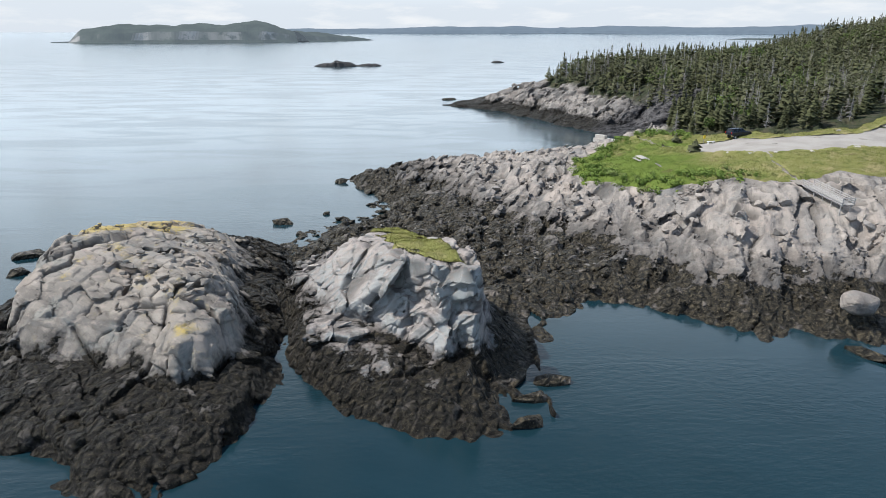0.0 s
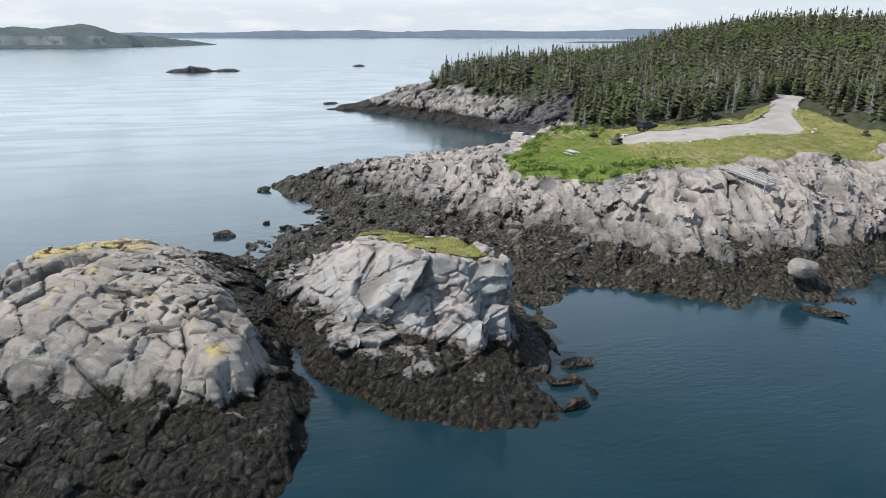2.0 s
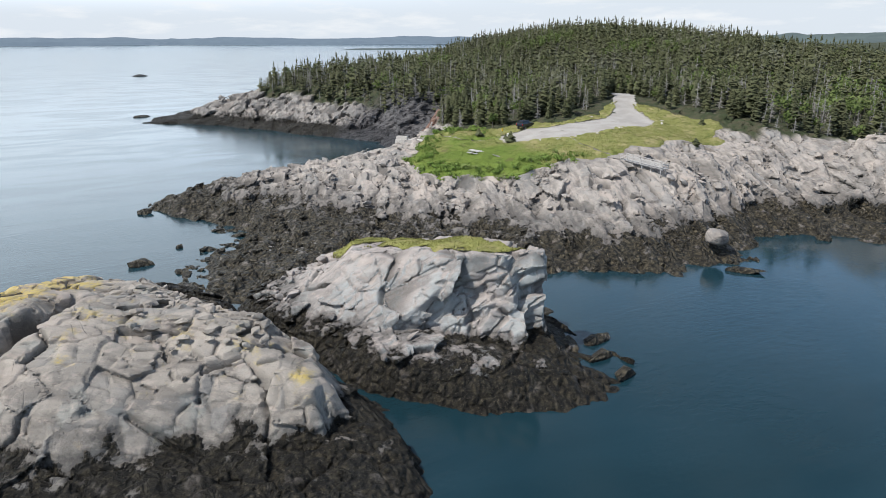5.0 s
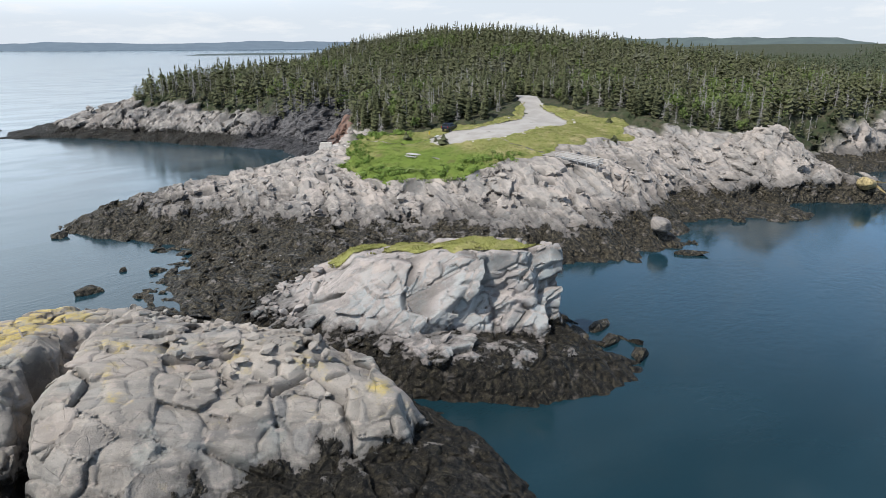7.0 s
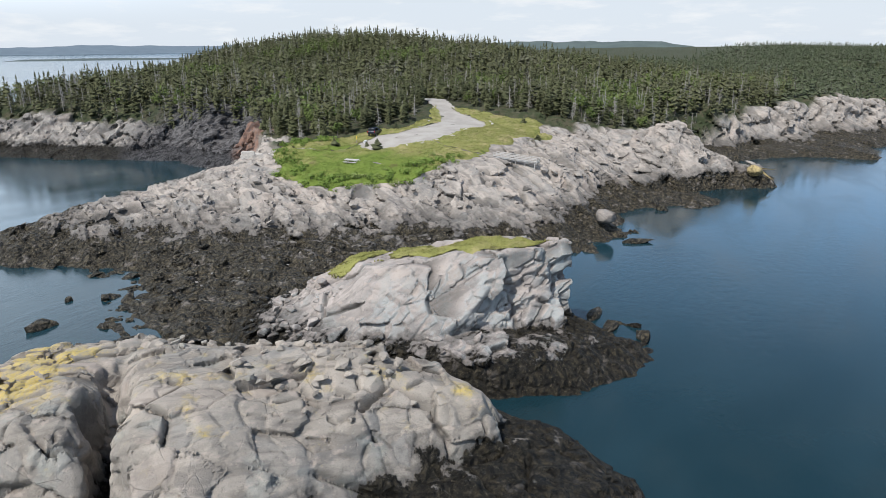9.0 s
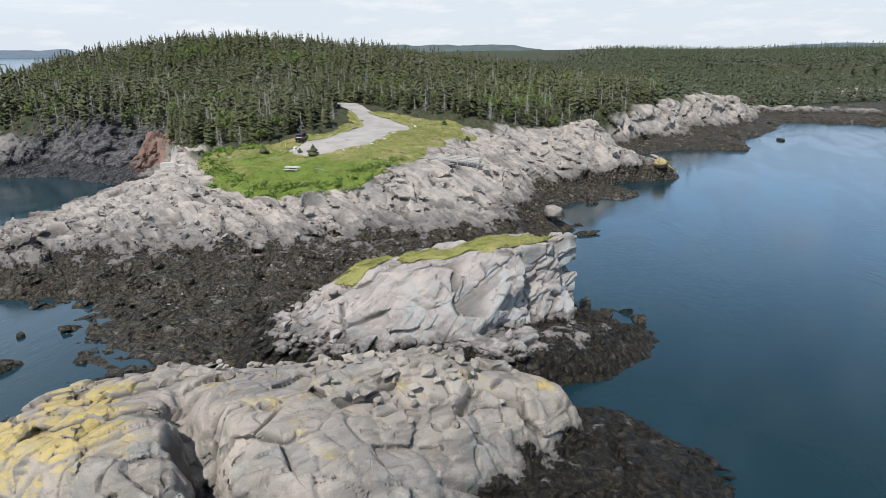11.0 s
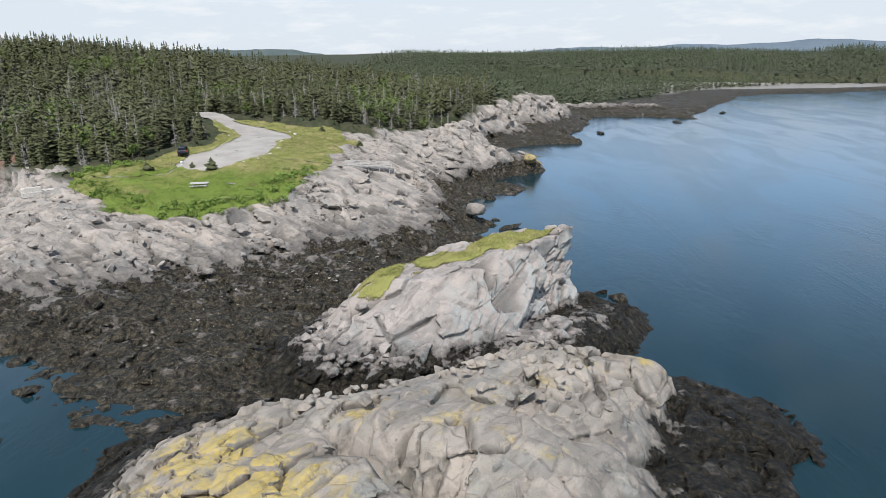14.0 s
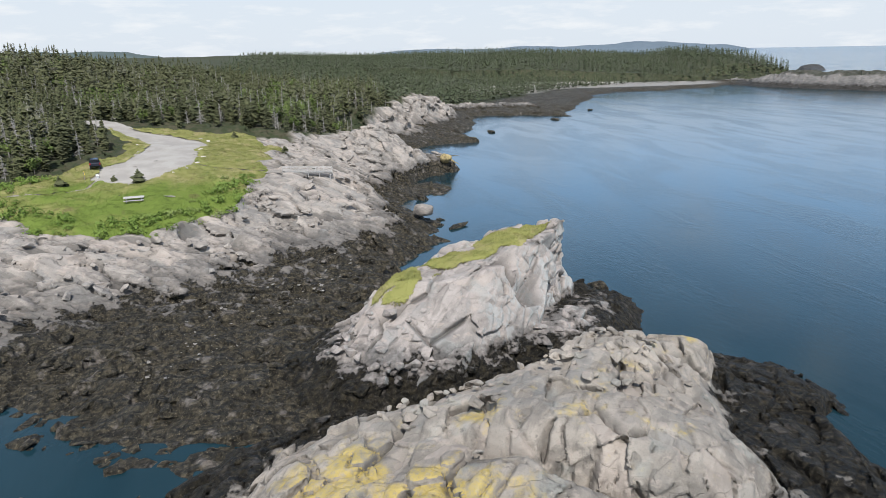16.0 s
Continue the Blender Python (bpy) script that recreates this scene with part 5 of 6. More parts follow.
def joined(name, shapes, px, py, pz, size, spin, pick, materials, label, category):
    """Many plants in one mesh."""
    V, F, S, T, base = [], [], [], [], 0
    for i, (v, f, s) in enumerate(shapes):
        m = np.nonzero(pick == i)[0]
        if not len(m):
            continue
        c, sn = np.cos(spin[m])[:, None], np.sin(spin[m])[:, None]
        k = size[m][:, None]
        wide = k * (0.85 + 0.4 * ((spin[m][:, None] * 7.7) % 1))
        q = np.stack([(v[None, :, 0] * c - v[None, :, 1] * sn) * wide + px[m][:, None], (v[None, :, 0] * sn + v[None, :, 1] * c) * wide + py[m][:, None], v[None, :, 2] * k + pz[m][:, None]], -1)
        off = base + np.arange(len(m))[:, None, None] * len(v)
        V.append(q.reshape(-1, 3))
        F.append((f[None] + off).reshape(-1, 3))
        S.append(np.tile(s, len(m)))
        T.append(np.repeat(np.clip(0.55 * ((size[m] * 37.7 + spin[m] * 3.3) % 1) + 0.22 + 0.9 * fbm(px[m], py[m], 22, 1801, 3), 0, 1), len(v)))
        base += len(m) * len(v)
    tone = np.concatenate(T)
    ob = array_mesh(name, np.concatenate(V), np.concatenate(F), materials, slots=np.concatenate(S))
    at = ob.data.attributes.new("tone", "FLOAT", "POINT")
    at.data.foreach_set("value", tone.astype(np.float32)[:len(at.data)])
    return tagged(ob, label, category, kind="stuff")


def tree_thing(name, v, f, s, crown_mat, trunk_mat, label, category, group):
    root = new(name)
    if (s == 0).any():
        array_mesh("crown", v, f[s == 0], crown_mat, parent=root)
    array_mesh("trunk", v, f[s == 1], trunk_mat, parent=root)
    return tagged(root, label, category, group)


# near edge of the wood: trees of their own
tx, ty, tr, tq = scatter(40, 150, 78, 235, 3.0, 900)
fd = forest_dist(tx, ty)
tz = head_height(tx, ty)
slope = np.abs(head_height(tx + 1.5, ty) - head_height(tx - 1.5, ty)) + np.abs(head_height(tx, ty + 1.5) - head_height(tx, ty - 1.5))
edge = (fd > 0.3) & (fd < 9) & (tz > 6.5) & (slope < 6) & (ty < 176) & (tx < 122)
order = np.nonzero(edge)[0]
order = order[np.argsort(tr[order])][:420]

protos = []
for i in range(7):
    v, f, s = spruce(40 + i, 20, 9, 6.4 + 0.45 * i, 1.8 + 0.1 * i, 0.02 + 0.012 * i, 0.22)
    protos.append(tree_thing("spruce_tree", v, f, s, M_NEEDLE, M_BARK, "dark green spruce with a ragged narrow crown", "tree", "spruces at the wood's edge"))
snags = []
for i in range(3):
    v, f = snag(70 + i, 5.6 + 0.7 * i, 75)
    snags.append(tree_thing("dead_spruce", v, f, np.ones(len(f), int), M_DEAD, M_DEAD, "dead grey spruce with bare broken branches", "dead tree", "dead spruces in the wood"))
bushes = []
for i in range(3):
    v, f, s = leafy(80 + i, 4.2 + i * 0.6)
    bushes.append(tree_thing("broadleaf_tree", v, f, s, M_LEAF, M_BARK, "small bright green broad-leaved tree", "tree", "broad-leaved trees in the wood"))
first = {}
for n_, i in enumerate(order):
    kind = snags if tq[i] < 0.27 else bushes if tq[i] > 0.93 else protos
    src = kind[int(tr[i] * 997) % len(kind)]
    k = (0.62 + 0.5 * ((tr[i] * 313) % 1)) * (0.75 + 0.25 * min(1.0, fd[i] / 5))
    m = pose(tx[i], ty[i], tz[i] - 0.1, 0, 0, 360 * ((tr[i] * 71) % 1))
    if src not in first:
        first[src] = True
        src.matrix_basis, src.scale = m, (k, k, k)
        src.location, src.rotation_euler = m.translation, m.to_euler()
    else:
        c = copy_thing(src, m)
        c.scale = (k, k, k)
        c.location, c.rotation_euler = m.translation, m.to_euler()

# the wood behind, near and far
rest = np.ones(len(tx), bool)
rest[order] = False
wx_, wy_, wr, wq = scatter(36, 290, 60, 400, 2.5, 920)
wf = forest_dist(wx_, wy_)
wz = head_height(wx_, wy_)
ws = np.abs(head_height(wx_ + 1.5, wy_) - head_height(wx_ - 1.5, wy_)) + np.abs(head_height(wx_, wy_ + 1.5) - head_height(wx_, wy_ - 1.5))
ok = (wf > 0.6) & (wz > 6.5) & (ws < np.where((wx_ > 108) | (wy_ > 195), 9, 6)) & ~((wf < 9) & (wy_ < 176) & (wx_ < 122) & (ws < 6))
wx_, wy_, wr, wq, wf, wz = (a[ok] for a in (wx_, wy_, wr, wq, wf, wz))
green = fbm(wx_, wy_, 30, 951, 3) + 0.3 * np.exp(-((wx_ - 112) ** 2 + (wy_ - 146) ** 2) / 16 ** 2)
mid = [spruce(10 + i, 10, 5, 6.0 + 0.6 * i, 1.6 + 0.1 * i, 0.03 + 0.02 * i, 0.15 + 0.03 * i) for i in range(6)]
dead = [snag(30 + i, 6.2 + 0.6 * i, 34) for i in range(3)]
dead = [(v, f, np.full(len(f), 2)) for v, f in dead]
leaf = [leafy(50 + i, 6.0 + 0.5 * i, 2.4, 70) for i in range(3)]
leaf = [(v, f, np.where(s == 0, 3, 1)) for v, f, s in leaf]
pick = (wr * 6).astype(int)
pick = np.where(wq < 0.20 * sstep(90, 5, wf) + 0.06, 6 + (wr * 3).astype(int), pick)
pick = np.where((wq > 0.965) | ((wq > 0.35) & (green > 0.21) & (wf > 6)), 9 + (wr * 3).astype(int), pick)
joined("spruce_wood", mid + dead + leaf, wx_, wy_, wz, (0.45 + 0.75 * ((wr * 577) % 1)) * (0.7 + 0.3 * np.minimum(1, wf / 8)), wq * 6.283 * 13, pick, [M_NEEDLE, M_BARK, M_DEAD, M_LEAF],
       "dense dark spruce wood with grey dead stems and green broad-leaved patches", "woodland")

low = [spruce(20 + i, 6, 4, 6.6 + 0.6 * i, 2.2, 0.03, 0.03) for i in range(5)]
for name, x0, x1, gap, seed in (("middle_spruce_wood", 100, 480, 4.3, 960), ("far_spruce_wood", 480, 1000, 6.8, 964)):
    fx, fy, fr, fq = scatter(x0, x1, -420, 600 if gap < 5 else 160, gap, seed)
    ff = dist_poly(fx, fy, FOREST) + 10 * fbm(fx, fy, 40, 966, 2)
    ok = (ff > 2) & ((fx > 289) | (fy < 61) | (fy > 399))
    fx, fy, fr, fq = (a[ok] for a in (fx, fy, fr, fq))
    fz = np.maximum(head_height(fx, fy), inland(fx, fy))
    joined(name, low, fx, fy, fz - 0.3, (0.7 + 0.55 * ((fr * 577) % 1)) * (1.0 if gap < 5 else 1.1), fq * 80, (fr * 5).astype(int), [M_FARWOOD, M_BARK], "spruce wood along the far shore", "woodland")

# ---- rocks lying loose ----


def part(name, bm, material, parent=None, label=""):
    me = bpy.data.meshes.new(name)
    bm.to_mesh(me)
    bm.free()
    for m in material if isinstance(material, (list, tuple)) else [material]:
        me.materials.append(m)
    at = me.attributes.new("block", "FLOAT", "POINT")
    at.data.foreach_set("value", np.full(len(me.vertices), 0.5, np.float32))
    ob = new(name, me)
    ob.parent = parent
    if label:
        tagged(ob, label)
    return ob


def boulder_bm(seed, sx, sy, sz, n=18, bevel=0.07):
    """An angular block: the hull of scattered points, its edges worn."""
    r = np.random.RandomState(seed)
    bm = bmesh.new()
    for _ in range(n):
        d = r.normal(size=3)
        d /= max(abs(d)) * 0.55 + np.linalg.norm(d) * 0.45
        bm.verts.new((d[0] * sx * r.uniform(0.8, 1), d[1] * sy * r.uniform(0.8, 1), d[2] * sz * r.uniform(0.8, 1)))
    out = bmesh.ops.convex_hull(bm, input=bm.verts)
    bmesh.ops.delete(bm, geom=[g for g in out["geom_interior"] if isinstance(g, bmesh.types.BMVert)], context="VERTS")
    if bevel:
        bmesh.ops.bevel(bm, geom=list(bm.edges), offset=bevel * min(sx, sy, sz), segments=1, affect="EDGES", profile=0.6)
    return bm


def strew(name, label, group, material, seed, spots, sizes, height, sink=0.35, flat=0.7):
    """Copies of six blocks at the given spots."""
    r = np.random.RandomState(seed)
    kinds = [boulder_bm(seed + i, 1.0, 0.62 + 0.1 * i / 2, flat * (0.55 + 0.1 * i / 2), 13) for i in range(6)]
    mesh = []
    for bm in kinds:
        ob = part(name, bm, material)
        mesh.append(ob)
    used = set()
    for x, y in spots:
        k = int(r.randint(6))
        sc = sizes[0] + (sizes[1] - sizes[0]) * r.rand() ** 2
        z = float(height(np.array([x]), np.array([y]))[0])
        ob = mesh[k] if k not in used else mesh[k].copy()
        if k in used:
            scene.collection.objects.link(ob)
        used.add(k)
        ob.location = (x, y, z + sc * (0.5 - sink) * flat)
        ob.rotation_euler = (r.uniform(-0.4, 0.4), r.uniform(-0.4, 0.4), r.uniform(0, 6.28))
        ob.scale = (sc, sc, sc)
        tagged(ob, label, "rock", group)
    for i, ob in enumerate(mesh):
        if i not in used:
            bpy.data.objects.remove(ob)


def spots(n, seed, x0, x1, y0, y1, ok):
    r = np.random.RandomState(seed)
    x, y = r.uniform(x0, x1, 40 * n), r.uniform(y0, y1, 40 * n)
    m = np.nonzero(ok(x, y))[0][:n]
    return list(zip(x[m], y[m]))


def one(fn):
    return lambda x, y: float(fn(np.array([x]), np.array([y]))[0])


o_h, s_h, h_h = one(outcrop_height), one(stack_height), one(head_height)
strew("rock_fragment", "angular grey rock fragment fallen at the stack's foot", "rubble at the foot of the stack", M_STACK, 1200,
      spots(70, 1201, -20, -9, 72, 92, lambda x, y: (stack_height(x, y) > 1.5) & (stack_height(x, y) < 6.5)), (0.35, 1.1), lambda x, y: np.maximum(stack_height(x, y), head_height(x, y)) + 0.25)
strew("rock_slab", "grey slab of rock lying on the ledge below the cliff", "slabs on the stack's ledge", M_STACK, 1210,
      spots(26, 1211, -17, -7, 58, 74, lambda x, y: (stack_height(x, y) > 2.6) & (stack_height(x, y) < 4.6)), (0.7, 1.7), stack_height, 0.3, 0.45)
strew("loose_block", "angular block of pale rock lying loose on the outcrop", "loose blocks on the outcrop", M_OUT, 1220,
      spots(75, 1221, -34, -23, 58, 84, lambda x, y: outcrop_height(x, y) > 5.2), (0.35, 0.95), lambda x, y: outcrop_height(x, y) + 0.15)


def weedy(x, y):
    h = head_height(x, y)
    return (h > 0.5) & (h < 2.9) & (stack_height(x, y) < 0.8) & (outcrop_height(x, y) < 0.8)


strew("seaweed_boulder", "boulder covered with dark brown rockweed on the foreshore", "boulders on the foreshore", M_SHORE, 1230,
      spots(120, 1231, -28, 24, 66, 135, weedy), (0.5, 1.6), head_height, 0.45, 0.75)
strew("awash_rock", "dark weed-covered rock just awash in the shallow pool", "rocks awash in the tidal pool", M_SHORE, 1235,
      spots(46, 1236, -36, -8, 100, 126, lambda x, y: (head_height(x, y) > -2.2) & (head_height(x, y) < 0.0)), (0.6, 1.9), lambda x, y: np.zeros_like(x) - 0.12, 0.5, 0.35)
strew("pale_stone", "pale bare stone lying among the dark rockweed", "pale stones on the foreshore", plain("bleached_stone", (0.20, 0.185, 0.165), 0.9, 0.45, 5), 1240,
      spots(110, 1241, -12, 26, 78, 106, lambda x, y: weedy(x, y) & (np.abs((x - 6) * 0.75 + (y - 93)) < 5 + 8 * fbm(x, y, 8, 1242, 2))), (0.10, 0.34), lambda x, y: head_height(x, y) + 0.32, 0.3, 0.5)
strew("shore_block", "angular pinkish-grey rock block on the headland ledges", "blocks on the headland ledges", M_SHORE, 1250,
      spots(120, 1251, 0, 100, 72, 140, lambda x, y: (head_height(x, y) > 3.8) & (head_height(x, y) < 9.5) & (grass_mask(x, y) < -1)), (0.4, 1.3), lambda x, y: head_height(x, y) + 0.3, 0.35)
for i, (x, y, sx, sy, turn) in enumerate([(7.2, 56.2, 2.2, 0.8, 65), (10.7, 55.6, 2.4, 0.9, 8), (8.0, 52.6, 2.1, 1.0, 4), (7.4, 48.3, 1.9, 1.3, 20), (-28.2, 110.5, 2.3, 1.3, 0), (-21.5, 116.5, 0.9, 0.6, 20),
                                          (-22.6, 143.5, 2.0, 1.4, 30), (-62, 93, 3.0, 1.6, 40), (-59.5, 85, 2.0, 1.2, 60), (-57.5, 74.5, 1.6, 1.2, 10), (44.6, 60.6, 3.2, 0.9, -55), (191, 15.5, 2.8, 1.5, 20),
                                          (231, -27, 4.5, 2.0, 10), (273, -63, 4.0, 1.5, -30), (3, 330, 4.5, 2.0, 10), (14, 322, 5.0, 2.4, 30), (-16, 111, 1.1, 0.7, 50), (-18, 113, 0.8, 0.6, 10), (-24, 104, 1.0, 0.6, 80)]):
    ob = part("tidal_rock", boulder_bm(1300 + i, sx, sy, 0.75 * min(sy, 1.2), 16, 0.05), M_SHORE)
    ob.location, ob.rotation_euler = (x, y, 0.1), (0, 0, radians(turn))
    tagged(ob, "low seaweed-covered rock standing out of the water", "rock", "rocks awash off the shore")

M_PALE = rock_material("pale_boulder_rock", (0.30, 0.265, 0.232), (0.23, 0.205, 0.18), (0.09, 0.08, 0.072), 1.2, 15, 0, (0.24, 0.235, 0.22))
pale = part("boulder", boulder_bm(1361, 2.6, 1.9, 1.4, 34, 0.12), M_PALE)
pale.location, pale.rotation_euler = (46.7, 67.2, 3.3), (0.1, 0.15, 0.5)
tagged(pale, "big pale boulder resting on the dark foreshore", "rock")
knob = part("boulder", boulder_bm(1351, 2.4, 1.9, 1.6, 26, 0.15), plain("lichen_rock", (0.27, 0.21, 0.10), 0.9, 0.55, 1.6))
knob.location = (103.6, 51.6, 4.1)
tagged(knob, "rounded boulder crusted with orange-yellow lichen", "rock")
blue = part("boulder", boulder_bm(1352, 1.5, 1.0, 1.0, 16, 0.05), M_STACK)
blue.location, blue.rotation_euler = (41.5, 87.0, 7.6), (0.3, 0.2, 1.0)
tagged(blue, "pale bluish angular block lying on the ledges", "rock")

# ---- made things on the headland ----


def box_bm(sx, sy, sz, bevel=0.0, at=(0, 0, 0)):
    bm = bmesh.new()
    bmesh.ops.create_cube(bm, size=1.0, matrix=Matrix.Translation(at) @ Matrix.Diagonal((sx, sy, sz, 1)))
    if bevel:
        bmesh.ops.bevel(bm, geom=list(bm.edges), offset=bevel, segments=2, affect="EDGES", profile=0.5)
    return bm


def build_boardwalk():
    root = new("boardwalk")
    root.location, root.rotation_euler = (53.4, 93.2, 10.85), (radians(3.2), 0, radians(2.5))
    long, wide = 9.4, 1.8
    n = 40
    for i in range(n):
        y = -long * (i + 0.5) / n
        part("plank", box_bm(wide, long / n - 0.03, 0.05, 0, (0, y, 0)), M_TIMBER, root)
    for sx in (-1, 1):
        part("beam", box_bm(0.09, long, 0.2, 0.01, (sx * 0.7, -long / 2, -0.13)), M_TIMBER, root)
        for k in range(7):
            y = -long * k / 6
            part("post", box_bm(0.1, 0.1, 1.0, 0.01, (sx * 0.8, y, 0.4)), M_TIMBER, root)
        for z in (0.3, 0.58, 0.86):
            part("rail", box_bm(0.05, long, 0.12, 0.01, (sx * 0.86, -long / 2, z)), M_TIMBER, root)
        for k in range(4):
            y = -long * (0.3 + 0.22 * k)
            deep = 0.8 + 0.75 * k
            part("leg", box_bm(0.12, 0.12, deep, 0.01, (sx * 0.66, y, -0.2 - deep / 2)), M_TIMBER, root)
    for z in (0.3, 0.58, 0.86):
        part("rail", box_bm(wide, 0.05, 0.12, 0.01, (0, -long - 0.03, z)), M_TIMBER, root)
    tagged(root, "weathered pale timber boardwalk with railings leading over the rocks", "boardwalk")


build_boardwalk()


def build_picnic_table():
    root = new("picnic_table")
    root.location, root.rotation_euler = (35.5, 115.5, h_h(35.5, 115.5) + 0.5), (0, radians(-6), radians(8))
    for k in range(5):
        part("top_plank", box_bm(0.19, 3.0, 0.05, 0.008, (-0.42 + 0.21 * k, 0, 0.75)), M_TIMBER, root)
    for sx in (-1, 1):
        for k in range(2):
            part("seat_plank", box_bm(0.17, 3.0, 0.05, 0.008, (sx * (0.78 + 0.19 * k), 0, 0.45)), M_TIMBER, root)
        for y in (-1.1, 1.1):
            bm = box_bm(0.09, 0.06, 0.95, 0.005)
            bmesh.ops.rotate(bm, verts=bm.verts, cent=(0, 0, 0), matrix=Matrix.Rotation(radians(sx * 28), 3, "Y"))
            bmesh.ops.translate(bm, verts=bm.verts, vec=(sx * 0.5, y, 0.32))
            part("leg", bm, M_TIMBER, root)
    for y in (-1.1, 1.1):
        part("crossbar", box_bm(1.9, 0.05, 0.1, 0.005, (0, y, 0.39)), M_TIMBER, root)
    tagged(root, "weathered grey wooden picnic table standing in the grass", "picnic table")


build_picnic_table()


def build_lookout():
    root = new("concrete_lookout")
    z = h_h(37, 144)
    root.location, root.rotation_euler = (37, 144, z + 0.5), (0, 0, radians(-49))
    part("base_slab", box_bm(8.6, 2.2, 0.9, 0.05, (0.4, 0, 0)), M_CONCRETE, root)
    part("wall_block", box_bm(2.6, 0.9, 0.8, 0.04, (-2.2, -0.5, 0.84)), M_CONCRETE, root)
    part("wall_block", box_bm(1.0, 1.5, 0.6, 0.04, (-3.3, 0.3, 0.74)), M_CONCRETE, root)
    tagged(root, "pale concrete lookout slab with low wall blocks on the rocks", "lookout")


build_lookout()


def build_car():
    root = new("car")
    root.location, root.rotation_euler = (57.6, 127.4, h_h(57.6, 127.4) + 0.46), (0, 0, radians(18))
    bm = bmesh.new()
    prof = [(-2.35, 0.45), (-2.38, 0.95), (-2.28, 1.05), (0.95, 1.08), (2.15, 0.98), (2.35, 0.80), (2.36, 0.45), (1.9, 0.32), (-1.9, 0.32)]
    ring = [[bm.verts.new((x, s * 0.92, z)) for x, z in prof] for s in (-1, 1)]
    bm.faces.new(ring[0])
    bm.faces.new(ring[1][::-1])
    for i in range(len(prof)):
        j = (i + 1) % len(prof)
        bm.faces.new((ring[0][i], ring[1][i], ring[1][j], ring[0][j]))
    bmesh.ops.recalc_face_normals(bm, faces=bm.faces)
    bmesh.ops.bevel(bm, geom=list(bm.edges), offset=0.06, segments=2, affect="EDGES", profile=0.5)
    body = part("body", bm, M_NAVY, root, "dark navy painted body")
    bm = bmesh.new()
    low = [(-2.25, 0.86, 1.04), (0.98, 0.86, 1.06), (0.98, -0.86, 1.06), (-2.25, -0.86, 1.04)]
    top = [(-2.05, 0.68, 1.66), (0.20, 0.68, 1.68), (0.20, -0.68, 1.68), (-2.05, -0.68, 1.66)]
    a, b = [bm.verts.new(v) for v in low], [bm.verts.new(v) for v in top]
    bm.faces.new(b)
    for i in range(4):
        bm.faces.new((a[i], a[(i + 1) % 4], b[(i + 1) % 4], b[i]))
    bmesh.ops.recalc_face_normals(bm, faces=bm.faces)
    bmesh.ops.bevel(bm, geom=list(bm.edges), offset=0.05, segments=2, affect="EDGES", profile=0.5)
    part("roof", bm, M_NAVY, root)
    for s in (-1, 1):
        for x0, x1 in ((-2.0, -1.15), (-1.08, -0.2), (-0.12, 0.66)):
            bm = bmesh.new()
            q = [(x0, 0.875, 1.12), (x1, 0.875, 1.12), (min(x1, 0.28) if x1 > 0.3 else x1, 0.725, 1.58), (x0, 0.725, 1.58)]
            bm.faces.new([bm.verts.new((x, s * y, z)) for x, y, z in q])
            bmesh.ops.solidify(bm, geom=list(bm.faces), thickness=0.02)
            part("side_window", bm, M_GLASS, root)
        part("headlight", box_bm(0.08, 0.34, 0.14, 0.02, (2.33, s * 0.68, 0.80)), M_LAMP_CLEAR, root)
        part("tail_light", box_bm(0.08, 0.18, 0.34, 0.02, (-2.38, s * 0.80, 0.88)), M_LAMP_RED, root)
        for x in (-1.45, 1.45):
            bm = bmesh.new()
            bmesh.ops.create_cone(bm, cap_ends=True, segments=24, radius1=0.36, radius2=0.36, depth=0.24, matrix=Matrix.Translation((x, s * 0.84, 0.0 + 0.0)) @ Matrix.Rotation(radians(90), 4, "X"))
            w = part("tyre", bm, M_TYRE, root)
            bm = bmesh.new()
            bmesh.ops.create_cone(bm, cap_ends=True, segments=16, radius1=0.22, radius2=0.2, depth=0.26, matrix=Matrix.Translation((x, s * 0.845, 0.0)) @ Matrix.Rotation(radians(90), 4, "X"))
            part("rim", bm, M_RIM, w)
    for x0, x1, nm in ((0.93, 0.26, "windscreen"), (-2.235, -2.09, "rear_window")):
        bm = bmesh.new()
        q = [(x0, -0.78, 1.13), (x0, 0.78, 1.13), (x1, 0.64, 1.60), (x1, -0.64, 1.60)]
        dx = 0.03 if nm == "windscreen" else -0.03
        bm.faces.new([bm.verts.new((x + dx, y, z + 0.01)) for x, y, z in q])
        bmesh.ops.solidify(bm, geom=list(bm.faces), thickness=0.015)
        part(nm, bm, M_GLASS, root)
    tagged(root, "dark navy estate car parked on the gravel by the trees", "car")


build_car()


def build_sign():
    root = new("sign_post")
    z = h_h(51.0, 127.4)
    root.location, root.rotation_euler = (51.0, 127.4, z + 0.3), (0, 0, radians(25))
    part("post", box_bm(0.1, 0.1, 1.5, 0.01, (0, 0, 0.7)), M_POST, root)
    part("panel", box_bm(0.55, 0.05, 0.7, 0.01, (0, -0.08, 1.35)), M_YELLOW, root, "plain yellow panel")
    tagged(root, "small yellow sign on a post at the path", "sign")
    b = new("low_bench")
    b.location, b.rotation_euler = (51.6, 125.4, h_h(51.6, 125.4) + 0.4), (0, 0, radians(20))
    part("seat", box_bm(1.7, 0.45, 0.08, 0.01, (0, 0, 0.45)), M_WHITE, b)
    for x in (-0.6, 0.6):
        part("leg", box_bm(0.12, 0.38, 0.45, 0.01, (x, 0, 0.2)), M_WHITE, b)
    tagged(b, "low pale bench at the end of the car park", "bench")


build_sign()
